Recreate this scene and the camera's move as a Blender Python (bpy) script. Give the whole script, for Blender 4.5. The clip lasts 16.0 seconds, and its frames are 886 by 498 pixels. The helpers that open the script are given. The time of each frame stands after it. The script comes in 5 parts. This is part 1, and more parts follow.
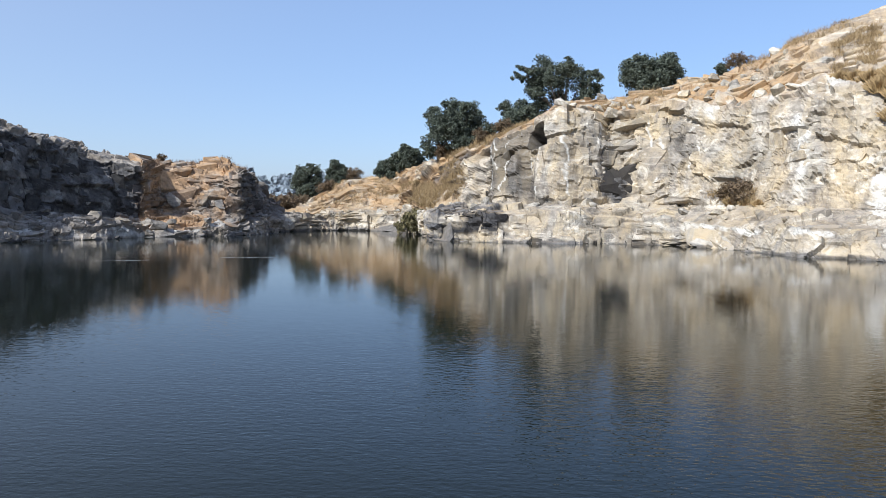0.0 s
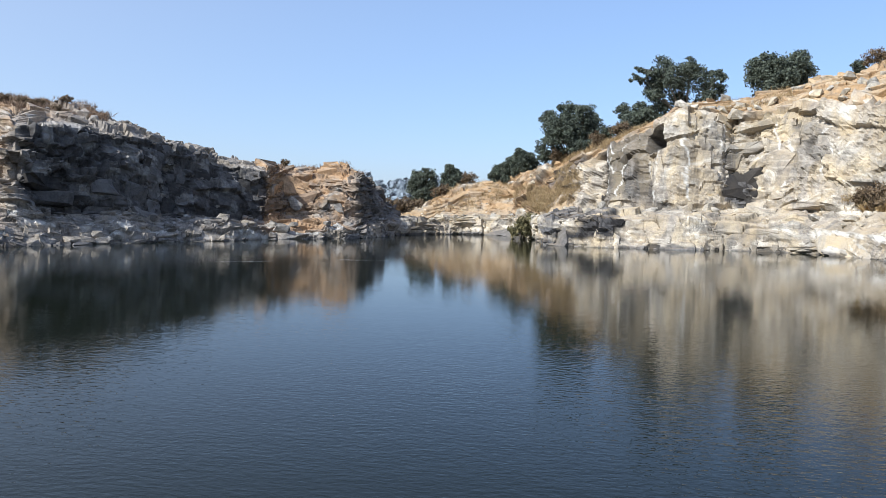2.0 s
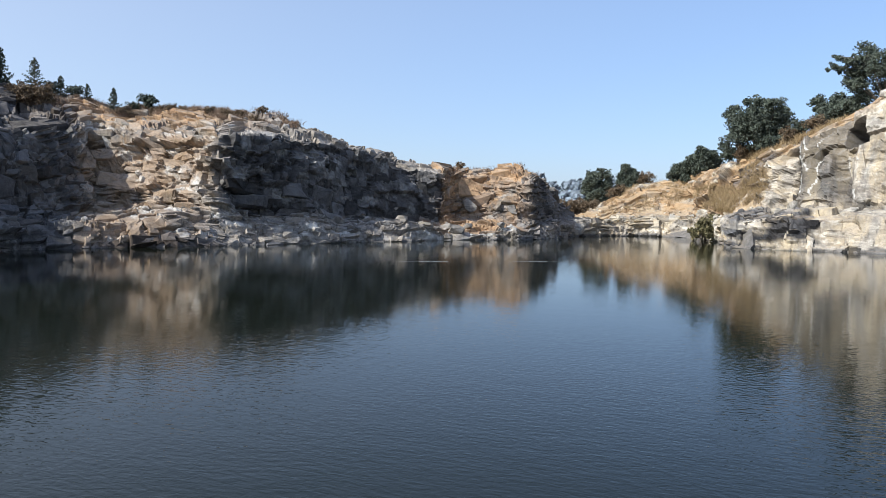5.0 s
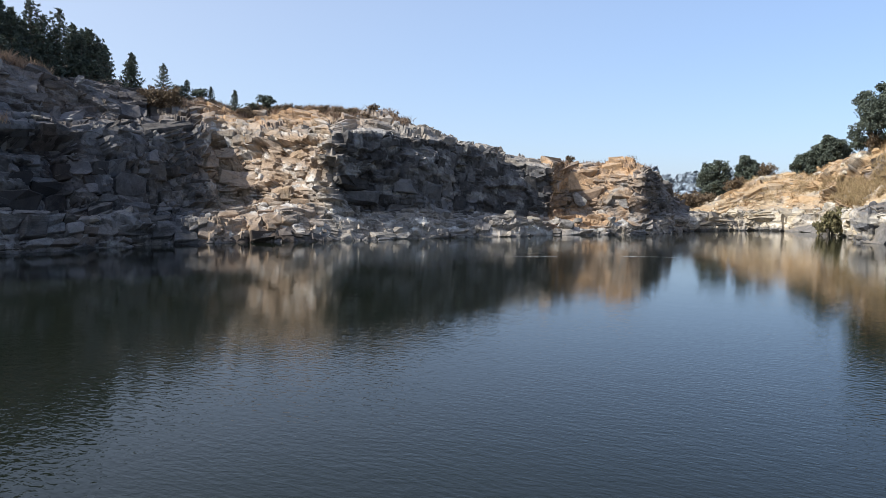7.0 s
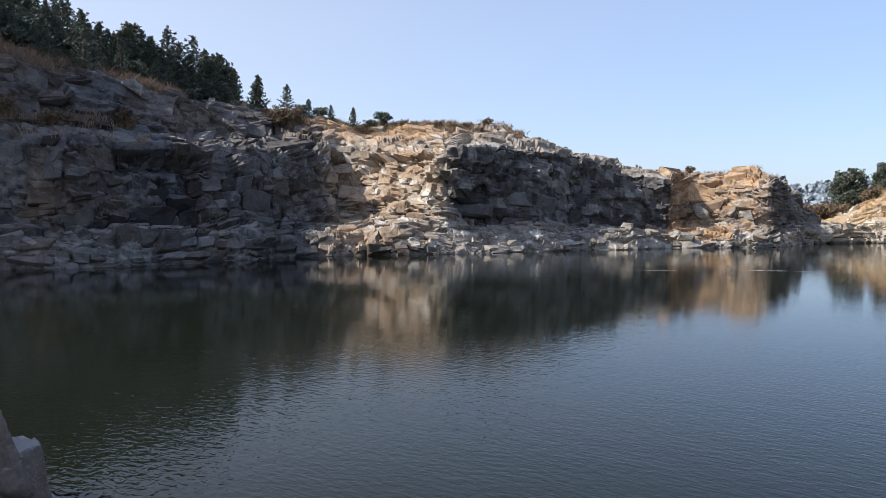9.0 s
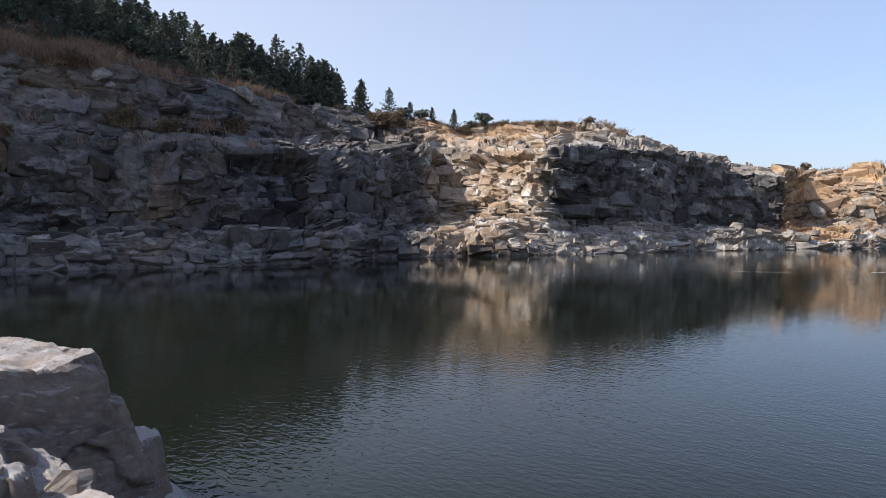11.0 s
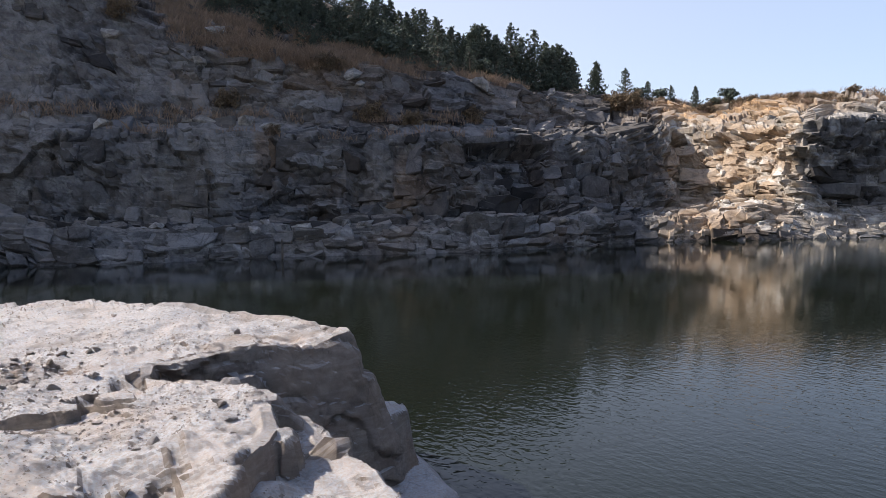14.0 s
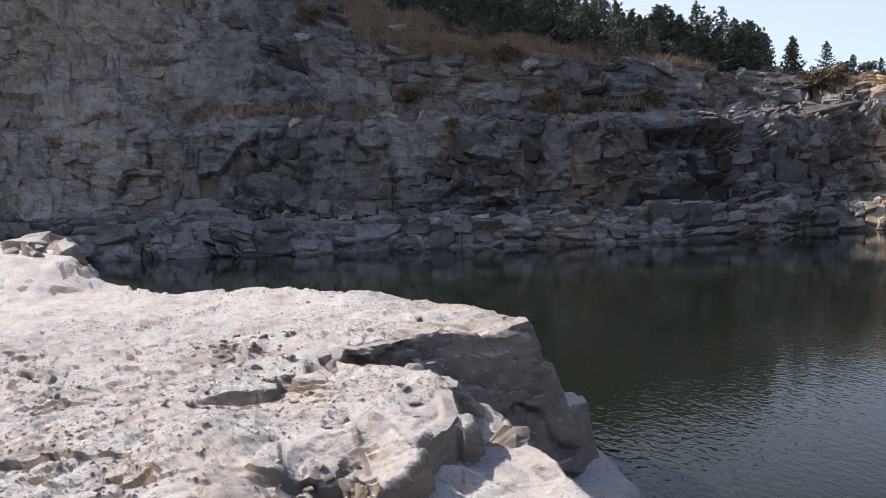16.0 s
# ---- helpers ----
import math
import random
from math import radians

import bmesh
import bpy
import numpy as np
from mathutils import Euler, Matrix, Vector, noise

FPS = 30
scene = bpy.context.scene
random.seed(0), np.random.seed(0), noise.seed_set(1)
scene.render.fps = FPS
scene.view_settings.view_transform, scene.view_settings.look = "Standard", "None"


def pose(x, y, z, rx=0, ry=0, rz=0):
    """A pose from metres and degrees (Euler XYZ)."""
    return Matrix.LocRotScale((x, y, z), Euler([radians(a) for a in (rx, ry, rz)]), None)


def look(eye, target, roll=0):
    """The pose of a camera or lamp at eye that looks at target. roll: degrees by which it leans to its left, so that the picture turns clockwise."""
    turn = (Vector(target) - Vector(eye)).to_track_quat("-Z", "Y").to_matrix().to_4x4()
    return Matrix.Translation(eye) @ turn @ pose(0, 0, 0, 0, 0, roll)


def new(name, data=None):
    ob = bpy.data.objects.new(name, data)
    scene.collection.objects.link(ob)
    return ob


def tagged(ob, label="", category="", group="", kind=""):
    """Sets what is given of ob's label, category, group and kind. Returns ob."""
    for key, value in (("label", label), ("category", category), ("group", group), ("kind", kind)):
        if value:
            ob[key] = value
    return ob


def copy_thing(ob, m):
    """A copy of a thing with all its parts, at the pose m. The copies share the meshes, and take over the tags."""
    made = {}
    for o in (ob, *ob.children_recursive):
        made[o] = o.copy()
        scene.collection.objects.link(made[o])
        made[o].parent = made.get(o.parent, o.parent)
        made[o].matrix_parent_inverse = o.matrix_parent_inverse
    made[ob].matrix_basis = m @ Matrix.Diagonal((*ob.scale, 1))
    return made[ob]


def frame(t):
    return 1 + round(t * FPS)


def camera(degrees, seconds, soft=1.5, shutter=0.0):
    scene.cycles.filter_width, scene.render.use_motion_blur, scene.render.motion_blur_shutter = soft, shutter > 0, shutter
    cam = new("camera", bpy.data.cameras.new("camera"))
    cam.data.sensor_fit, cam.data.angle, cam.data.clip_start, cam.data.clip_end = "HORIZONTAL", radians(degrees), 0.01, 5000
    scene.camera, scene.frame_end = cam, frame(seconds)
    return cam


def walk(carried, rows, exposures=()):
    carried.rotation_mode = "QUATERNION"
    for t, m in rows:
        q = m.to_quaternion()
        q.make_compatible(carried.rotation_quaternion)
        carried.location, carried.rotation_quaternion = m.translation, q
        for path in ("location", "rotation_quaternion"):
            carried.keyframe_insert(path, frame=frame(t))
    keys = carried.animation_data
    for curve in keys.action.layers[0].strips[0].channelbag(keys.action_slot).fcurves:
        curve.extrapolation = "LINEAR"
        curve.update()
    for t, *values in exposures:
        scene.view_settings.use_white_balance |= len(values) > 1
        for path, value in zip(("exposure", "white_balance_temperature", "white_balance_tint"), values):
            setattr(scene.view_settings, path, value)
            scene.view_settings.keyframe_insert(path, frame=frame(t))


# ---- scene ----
cam = camera(58.83, 16.0, soft=0.7)
EYE, ARM = 3.5, 0.03  # the eye over the water, and how far it swings out as the camera turns on the spot
# seconds, turn to the left, pitch, lean
ROWS = [
    (0.0, 2.71, -2.99, -0.79),
    (0.5, 4.81, -2.96, -0.85),
    (1.0, 6.76, -2.92, -0.84),
    (1.5, 8.87, -2.86, -0.94),
    (2.0, 10.99, -2.81, -1.06),
    (2.5, 13.15, -2.80, -1.11),
    (3.0, 15.26, -2.77, -1.05),
    (3.5, 17.37, -2.79, -1.11),
    (4.0, 19.43, -2.85, -1.11),
    (4.5, 21.49, -2.89, -1.02),
    (5.0, 23.57, -2.92, -0.82),
    (7.5, 33.48, -3.33, -0.34),
    (8.0, 35.55, -3.12, -0.19),
    (8.5, 37.65, -2.78, -0.07),
    (9.0, 39.75, -2.45, -0.04),
    (11.5, 49.32, -2.57, 0.36),
    (12.0, 51.97, -2.77, 0.49),
    (12.5, 54.76, -2.95, 0.68),
    (13.0, 57.78, -3.11, 0.95),
    (13.5, 60.89, -3.17, 1.13),
    (14.0, 64.05, -3.20, 1.39),
    (14.5, 67.21, -3.28, 1.65),
    (15.0, 70.49, -3.32, 1.78),
    (15.5, 73.82, -3.37, 1.89),
    (16.0, 76.95, -3.51, 2.29),
]
walk(cam, [(t, pose(-ARM * math.sin(radians(yaw)), ARM * math.cos(radians(yaw)), EYE, 90 + pitch, roll, yaw)) for t, yaw, pitch, roll in ROWS], [(0.0, 0.23, 5950, 9), (2.5, 0.37, 5980, 8), (5.0, 0.36, 6080, 8), (9.0, 0.5, 6400, 11), (12.0, 0.47, 6550, 13), (14.0, 0.61, 6650, 13), (16.0, 0.75, 6800, 13)])

# ---------------------------------------------------------------- daylight
SUN_AZ, SUN_UP = 141.0, 41.0  # compass angle leftwards from the first view, and height
world = bpy.data.worlds.new("sky")
scene.world = world
world.use_nodes = True
sky = world.node_tree.nodes.new("ShaderNodeTexSky")
sky.sky_type = "NISHITA"
sky.sun_disc = False
sky.sun_elevation = radians(SUN_UP)
sky.sun_rotation = radians(-SUN_AZ)
sky.dust_density = 0.9
sky.ozone_density = 2.5
haze = world.node_tree.nodes.new("ShaderNodeMix")
haze.data_type, haze.blend_type = "RGBA", "MULTIPLY"
haze.inputs[0].default_value = 1.0
haze.inputs[7].default_value = (0.97, 0.97, 1.07, 1)
world.node_tree.links.new(sky.outputs[0], haze.inputs[6])
veil = world.node_tree.nodes.new("ShaderNodeMix")
veil.data_type = "RGBA"
direction = world.node_tree.nodes.new("ShaderNodeTexCoord")
rise = world.node_tree.nodes.new("ShaderNodeSeparateXYZ")
world.node_tree.links.new(direction.outputs["Generated"], rise.inputs[0])
clear = world.node_tree.nodes.new("ShaderNodeMapRange")  # the haze thins out overhead
clear.interpolation_type = "SMOOTHSTEP"
for key, value in (("From Min", 0.2), ("From Max", 0.6), ("To Min", 0.4), ("To Max", 0.1)):
    clear.inputs[key].default_value = value
world.node_tree.links.new(rise.outputs["Z"], clear.inputs["Value"])
world.node_tree.links.new(clear.outputs["Result"], veil.inputs[0])
toward = world.node_tree.nodes.new("ShaderNodeVectorMath")  # the haze whitens towards the sun
toward.operation = "DOT_PRODUCT"
toward.inputs[1].default_value = (-math.sin(radians(SUN_AZ)) * math.cos(radians(SUN_UP)), math.cos(radians(SUN_AZ)) * math.cos(radians(SUN_UP)), math.sin(radians(SUN_UP)))
world.node_tree.links.new(direction.outputs["Generated"], toward.inputs[0])
glare = world.node_tree.nodes.new("ShaderNodeMapRange")
glare.interpolation_type = "SMOOTHSTEP"
glare.inputs["From Min"].default_value, glare.inputs["From Max"].default_value = -0.6, 0.7
world.node_tree.links.new(toward.outputs["Value"], glare.inputs["Value"])
dust = world.node_tree.nodes.new("ShaderNodeMix")
dust.data_type = "RGBA"
dust.inputs[6].default_value, dust.inputs[7].default_value = (2.9, 4.05, 6.1, 1), (6.8, 6.6, 6.3, 1)
world.node_tree.links.new(glare.outputs["Result"], dust.inputs[0])
world.node_tree.links.new(dust.outputs[2], veil.inputs[7])
world.node_tree.links.new(haze.outputs[2], veil.inputs[6])
world.node_tree.links.new(veil.outputs[2], world.node_tree.nodes["Background"].inputs[0])
world.node_tree.nodes["Background"].inputs[1].default_value = 0.122
sun = new("sun", bpy.data.lights.new("sun", "SUN"))
sun.data.energy, sun.data.angle, sun.data.color = 4.9, radians(0.53), (1.0, 0.95, 0.88)
sun.matrix_basis = look((-60 * math.sin(radians(SUN_AZ)), 60 * math.cos(radians(SUN_AZ)), 60 * math.tan(radians(SUN_UP))), (0, 0, 0))

# ---- plan (compass angle from the lake's south-east ledge, leftwards; distances and heights in metres)
RIGHT_CLIFF = {
    'az': (-34, -26, -22, -17.3, -13.6, -9.1, -5.9, -3.1, -0.3, 3.4, 4.4, 6.2, 9.5, 11.9, 14.3, 18),
    'water': (62, 67, 68, 77, 83, 84, 82, 82, 81, 84, 100, 114, 117, 113, 108, 104),
    'shelf': ((63.6, 2.48), (68.6, 2.4), (69.6, 2.39), (78.6, 2.16), (84.6, 2.48), (85.6, 2.73), (83.6, 3.08), (83.6, 3.08), (82.6, 3.0), (85.6, 2.64), (101.6, 2.38), (115.6, 2.23), (118.6, 2.31), (114.6, 2.01), (109.6, 1.97), (105.6, 2.02)),
    'foot': ((70, 4.2), (75, 3.95), (77, 4.04), (84, 4.09), (90, 4.22), (90, 4.13), (88, 4.2), (91, 4.32), (93, 4.15), (97, 3.11), (107, 3.07), (118, 2.79), (121, 3.02), (117, 2.1), (114, 2.02), (114, 2.02)),
    'top': ((75, 15.88), (79, 14.8), (81, 14.35), (88, 14.41), (93, 14.85), (93, 14.38), (90.5, 14.9), (94, 12.34), (97, 10.97), (106, 6.47), (114, 6.46), (124, 5.73), (126, 5.39), (122, 2.77), (120, 2.18), (120, 2.18)),
    'bench': ((86, 21.56), (88, 20.22), (86, 18.12), (92, 16.56), (97, 16.89), (96, 15.6), (92, 15.37), (97, 13.1), (100, 11.5), (112, 8.65), (119, 8.38), (127, 7.31), (129, 6.6), (126, 3.75), (126, 2.37), (126, 2.37)),
    'crest': ((98, 28.98), (97, 25.71), (94, 22.68), (100, 19.9), (104, 19.41), (102, 17.27), (96, 16.08), (102, 14.01), (104, 12.13), (118, 10.46), (125, 10.0), (131, 8.87), (134, 7.52), (132, 4.42), (132, 2.44), (132, 2.44)),
}
BLUFF = {
    'az': (14.2, 15.5, 16.6, 17.3, 18.2, 20.8, 22.6, 23.4, 25.5, 27.2, 27.9, 30.2, 33, 37, 39.5, 40.5, 42.7, 45, 46.3, 47.5, 49.2, 51, 53),
    'water': (104, 99, 96, 94, 92, 90, 88, 87.5, 84, 82, 81.5, 79.5, 76, 73, 71.5, 71, 70, 69, 68.5, 68, 67.3, 66.5, 65),
    'shelf': ((105.6, 1.6), (100.6, 1.49), (97.6, 1.16), (95.6, 1.01), (93.6, 1.07), (91.6, 1.12), (89.6, 1.17), (89.1, 1.18), (85.6, 1.27), (83.6, 1.41), (83.1, 1.51), (81.1, 1.55), (77.6, 1.79), (74.6, 1.86), (73.1, 2.04), (72.6, 2.05), (71.6, 1.92), (70.6, 1.81), (70.1, 1.75), (69.6, 1.76), (68.89999999999999, 1.71), (68.1, 1.73), (66.6, 1.77)),
    'foot': ((110, 1.96), (106.5, 2.12), (102.5, 2.27), (98, 2.33), (97.5, 2.33), (97.5, 2.33), (96.5, 2.34), (92.5, 2.02), (91, 2.05), (89.5, 2.24), (88.5, 2.26), (85, 2.48), (81, 2.69), (77, 3.04), (74.5, 3.2), (76, 3.2), (78, 3.12), (80, 3.02), (81, 2.77), (81.5, 2.6), (78, 2.57), (74.5, 2.53), (72, 2.5)),
    'top': ((116, 2.22), (112, 4.62), (107, 7.03), (99.5, 7.28), (101.5, 7.86), (102, 7.58), (101, 7.54), (93.5, 7.24), (93.2, 7.88), (92.2, 8.21), (90.3, 9.1), (86, 9.61), (82, 10.14), (78, 10.05), (75.5, 9.77), (77.5, 9.7), (80.5, 9.86), (83.5, 10.59), (85, 10.98), (86, 10.9), (82, 10.39), (77.5, 9.78), (75.5, 9.47)),
    'bench': ((118, 2.44), (113, 4.97), (108, 7.28), (101.5, 7.66), (103.5, 8.26), (104.5, 8.21), (103.5, 8.16), (96, 7.82), (95, 8.25), (94, 8.58), (92.5, 9.6), (88, 10.01), (86, 11.15), (84, 11.82), (83, 11.8), (86, 12.1), (88, 12.12), (90, 12.5), (90, 12.5), (90, 12.5), (87, 12.03), (85, 11.66), (84, 11.31)),
    'crest': ((120, 2.54), (115, 5.34), (110, 7.57), (103.5, 8.06), (106, 8.69), (107, 8.74), (106, 8.69), (100, 8.4), (98, 8.69), (96.5, 9.0), (95, 10.06), (90, 10.43), (90, 12.14), (92, 14.08), (92, 14.36), (93, 14.38), (95, 14.33), (96, 14.16), (94, 14.12), (97, 14.94), (98, 15.45), (98, 15.75), (97, 15.82)),
}
LONG_WALL = {
    'az': (52, 56, 60.3, 64, 68, 76, 84, 90, 95.6, 101, 106, 117),
    'water': (65.6, 61, 57.5, 57, 57.5, 58.5, 57.5, 60, 62, 65, 68, 64),
    'shelf': ((67.19999999999999, 1.75), (62.6, 1.75), (59.1, 1.85), (58.6, 1.86), (59.1, 1.85), (60.1, 1.88), (59.1, 2.2), (61.6, 2.27), (63.6, 2.36), (66.6, 2.5), (69.6, 2.6), (65.6, 2.71)),
    'foot': ((71.4, 2.5), (66, 2.44), (62.5, 2.31), (62, 2.32), (62.5, 2.31), (63.5, 2.36), (63, 2.62), (65.5, 2.84), (68, 3.09), (71, 3.36), (74, 3.65), (69, 3.64)),
    'top': ((76.2, 9.52), (70, 9.31), (66, 8.97), (64.5, 8.85), (65, 9.22), (66, 9.51), (65.5, 9.66), (68, 9.76), (70.5, 9.84), (73.5, 10.11), (77, 10.35), (70, 10.5)),
    'bench': ((83, 11.31), (79, 11.01), (72, 10.34), (68.5, 10.21), (67.4, 10.44), (68.4, 10.68), (67.9, 10.7), (70.4, 10.89), (72.9, 11.01), (75.9, 11.32), (79.4, 11.6), (72.4, 11.61)),
    'crest': ((92, 15.09), (86, 15.02), (78, 14.58), (73, 15.18), (71.6, 16.03), (72.6, 17.15), (73.5, 19.3), (77, 23.91), (80, 28.3), (83, 31.72), (86, 36.18), (80, 37.1)),
    # from 84 on the unseen ridge is raised to keep sun off the wall
    'ridge': ((108, 17.5), (105, 18.3), (100, 19.3), (96, 21.2), (92, 24.2), (95, 29.1), (97, 37.5), (98, 48.4), (100, 61.8), (102, 70.9), (105, 81.0), (98, 81.0)),
}
# ---- end of plan

# ---------------------------------------------------------------- noise on arrays
def rnd(ix, iy, iz, seed):
    h = (ix.astype(np.int64) * 374761393 + iy.astype(np.int64) * 668265263 + iz.astype(np.int64) * 2147483647 + seed * 974711) & 0xFFFFFFFF
    h = ((h ^ (h >> 13)) * 1274126177) & 0xFFFFFFFF
    h = ((h ^ (h >> 16)) * 2246822519) & 0xFFFFFFFF
    return ((h ^ (h >> 15)) & 0xFFFFFF) / float(0x1000000)


def value_noise(p, seed=0):
    i = np.floor(p).astype(np.int64)
    f = p - i
    f = f * f * (3 - 2 * f)
    out = 0
    for dx in (0, 1):
        for dy in (0, 1):
            for dz in (0, 1):
                w = (f[:, 0] if dx else 1 - f[:, 0]) * (f[:, 1] if dy else 1 - f[:, 1]) * (f[:, 2] if dz else 1 - f[:, 2])
                out = out + w * rnd(i[:, 0] + dx, i[:, 1] + dy, i[:, 2] + dz, seed)
    return out * 2 - 1


def fbm(p, octaves=4, seed=0):
    out, a = 0, 0.5
    for k in range(octaves):
        out = out + a * value_noise(p * 2 ** k + 17.3 * k, seed + k)
        a *= 0.5
    return out


def blocks(p, seed=0):
    """Cells of broken rock: each cell's own step and tilt, and the nearness of a joint between cells."""
    i = np.floor(p).astype(np.int64)
    n = len(p)
    f1, f2 = np.full(n, 9.0), np.full(n, 9.0)
    step, tilt = np.zeros(n), np.zeros(n)
    for dx in (-1, 0, 1):
        for dy in (-1, 0, 1):
            for dz in (-1, 0, 1):
                c = i + (dx, dy, dz)
                a = [rnd(c[:, 0], c[:, 1], c[:, 2], seed + k) for k in range(3)]
                o = np.stack([p[:, k] - c[:, k] - 0.1 - 0.8 * a[k] for k in range(3)], 1)
                d = np.abs(o * np.stack([0.75 + 0.5 * a[1], 0.75 + 0.5 * a[2], 0.7 + 0.6 * a[0]], 1)).max(1)
                near = d < f1
                f2 = np.where(near, f1, np.minimum(f2, d))
                f1 = np.where(near, d, f1)
                s = rnd(c[:, 0], c[:, 1], c[:, 2], seed + 7) - 0.5
                g = (a[1] - 0.5) * o[:, 0] + (a[2] - 0.5) * o[:, 1] + (a[0] - 0.35) * o[:, 2]
                step, tilt = np.where(near, s, step), np.where(near, g, tilt)
    return step, tilt, np.exp(-(f2 - f1) / 0.07)


# ---------------------------------------------------------------- mesh helpers
def sheet(name, verts, rows, cols, material, smooth=False, attributes=()):
    """A mesh from a grid of rows x cols vertices."""
    me = bpy.data.meshes.new(name)
    q = np.arange(rows * cols).reshape(rows, cols)
    faces = np.stack([q[:-1, :-1], q[:-1, 1:], q[1:, 1:], q[1:, :-1]], -1).reshape(-1, 4)
    raw_mesh(me, verts, faces, smooth)
    for key, values in attributes:
        at = me.attributes.new(key, "FLOAT", "POINT")
        at.data.foreach_set("value", np.asarray(values, dtype=np.float32).ravel())
    me.materials.append(material)
    return new(name, me)


def raw_mesh(me, verts, faces, smooth=False):
    n, k = faces.shape
    me.vertices.add(len(verts))
    me.vertices.foreach_set("co", np.asarray(verts, dtype=np.float32).ravel())
    me.loops.add(n * k)
    me.loops.foreach_set("vertex_index", faces.astype(np.int32).ravel())
    me.polygons.add(n)
    me.polygons.foreach_set("loop_start", np.arange(0, n * k, k, dtype=np.int32))
    me.update(calc_edges=True)
    me.polygons.foreach_set("use_smooth", np.full(n, smooth))
    me.update()


def part(name, bm, material, parent=None, label=""):
    me = bpy.data.meshes.new(name)
    bm.to_mesh(me)
    bm.free()
    me.materials.append(material)
    ob = new(name, me)
    ob.parent = parent
    return tagged(ob, label)


def plan_point(az, d):
    a = np.radians(az)
    return -d * np.sin(a), d * np.cos(a)


# ---------------------------------------------------------------- materials
def material(name, roughness=0.9):
    m = bpy.data.materials.new(name)
    m.use_nodes = True
    nt = m.node_tree
    return m, nt, nt.nodes["Principled BSDF"]


def add(nt, kind, **values):
    n = nt.nodes.new(kind)
    for key, value in values.items():
        if key in n.inputs:
            n.inputs[key].default_value = value
    return n


def noise_node(nt, vector, scale, detail=6.0, rough=0.6, distortion=0.0):
    n = add(nt, "ShaderNodeTexNoise", Scale=scale, Detail=detail, Roughness=rough, Distortion=distortion)
    nt.links.new(vector, n.inputs["Vector"])
    return n.outputs["Fac"]


def ramp(nt, fac, *stops):
    n = nt.nodes.new("ShaderNodeValToRGB")
    el = n.color_ramp.elements
    while len(el) < len(stops):
        el.new(0.5)
    for e, (pos, c) in zip(el, stops):
        e.position, e.color = pos, (*c, 1) if len(c) == 3 else c
    nt.links.new(fac, n.inputs["Fac"])
    return n.outputs["Color"]


def grey(nt, fac, lo, hi):
    n = add(nt, "ShaderNodeMapRange")
    n.inputs["From Min"].default_value, n.inputs["From Max"].default_value = lo, hi
    nt.links.new(fac, n.inputs["Value"])
    return n.outputs["Result"]


def mix(nt, fac, a, b, blend="MIX"):
    n = nt.nodes.new("ShaderNodeMix")
    n.data_type, n.blend_type = "RGBA", blend
    for socket, v in ((n.inputs[0], fac), (n.inputs[6], a), (n.inputs[7], b)):
        if isinstance(v, (int, float)):
            socket.default_value = v
        elif isinstance(v, tuple):
            socket.default_value = (*v, 1)
        else:
            nt.links.new(v, socket)
    return n.outputs[2]


def times_(nt, a, b):
    n = nt.nodes.new("ShaderNodeMath")
    n.operation = "MULTIPLY"
    for s, v in zip(n.inputs, (a, b)):
        if isinstance(v, (int, float)):
            s.default_value = v
        else:
            nt.links.new(v, s)
    return n.outputs[0]


def stretched(nt, vector, x, y, z):
    n = nt.nodes.new("ShaderNodeMapping")
    n.inputs["Scale"].default_value = (x, y, z)
    nt.links.new(vector, n.inputs["Vector"])
    return n.outputs["Vector"]


def attribute(nt, key):
    n = nt.nodes.new("ShaderNodeAttribute")
    n.attribute_name = key
    return n.outputs["Fac"]


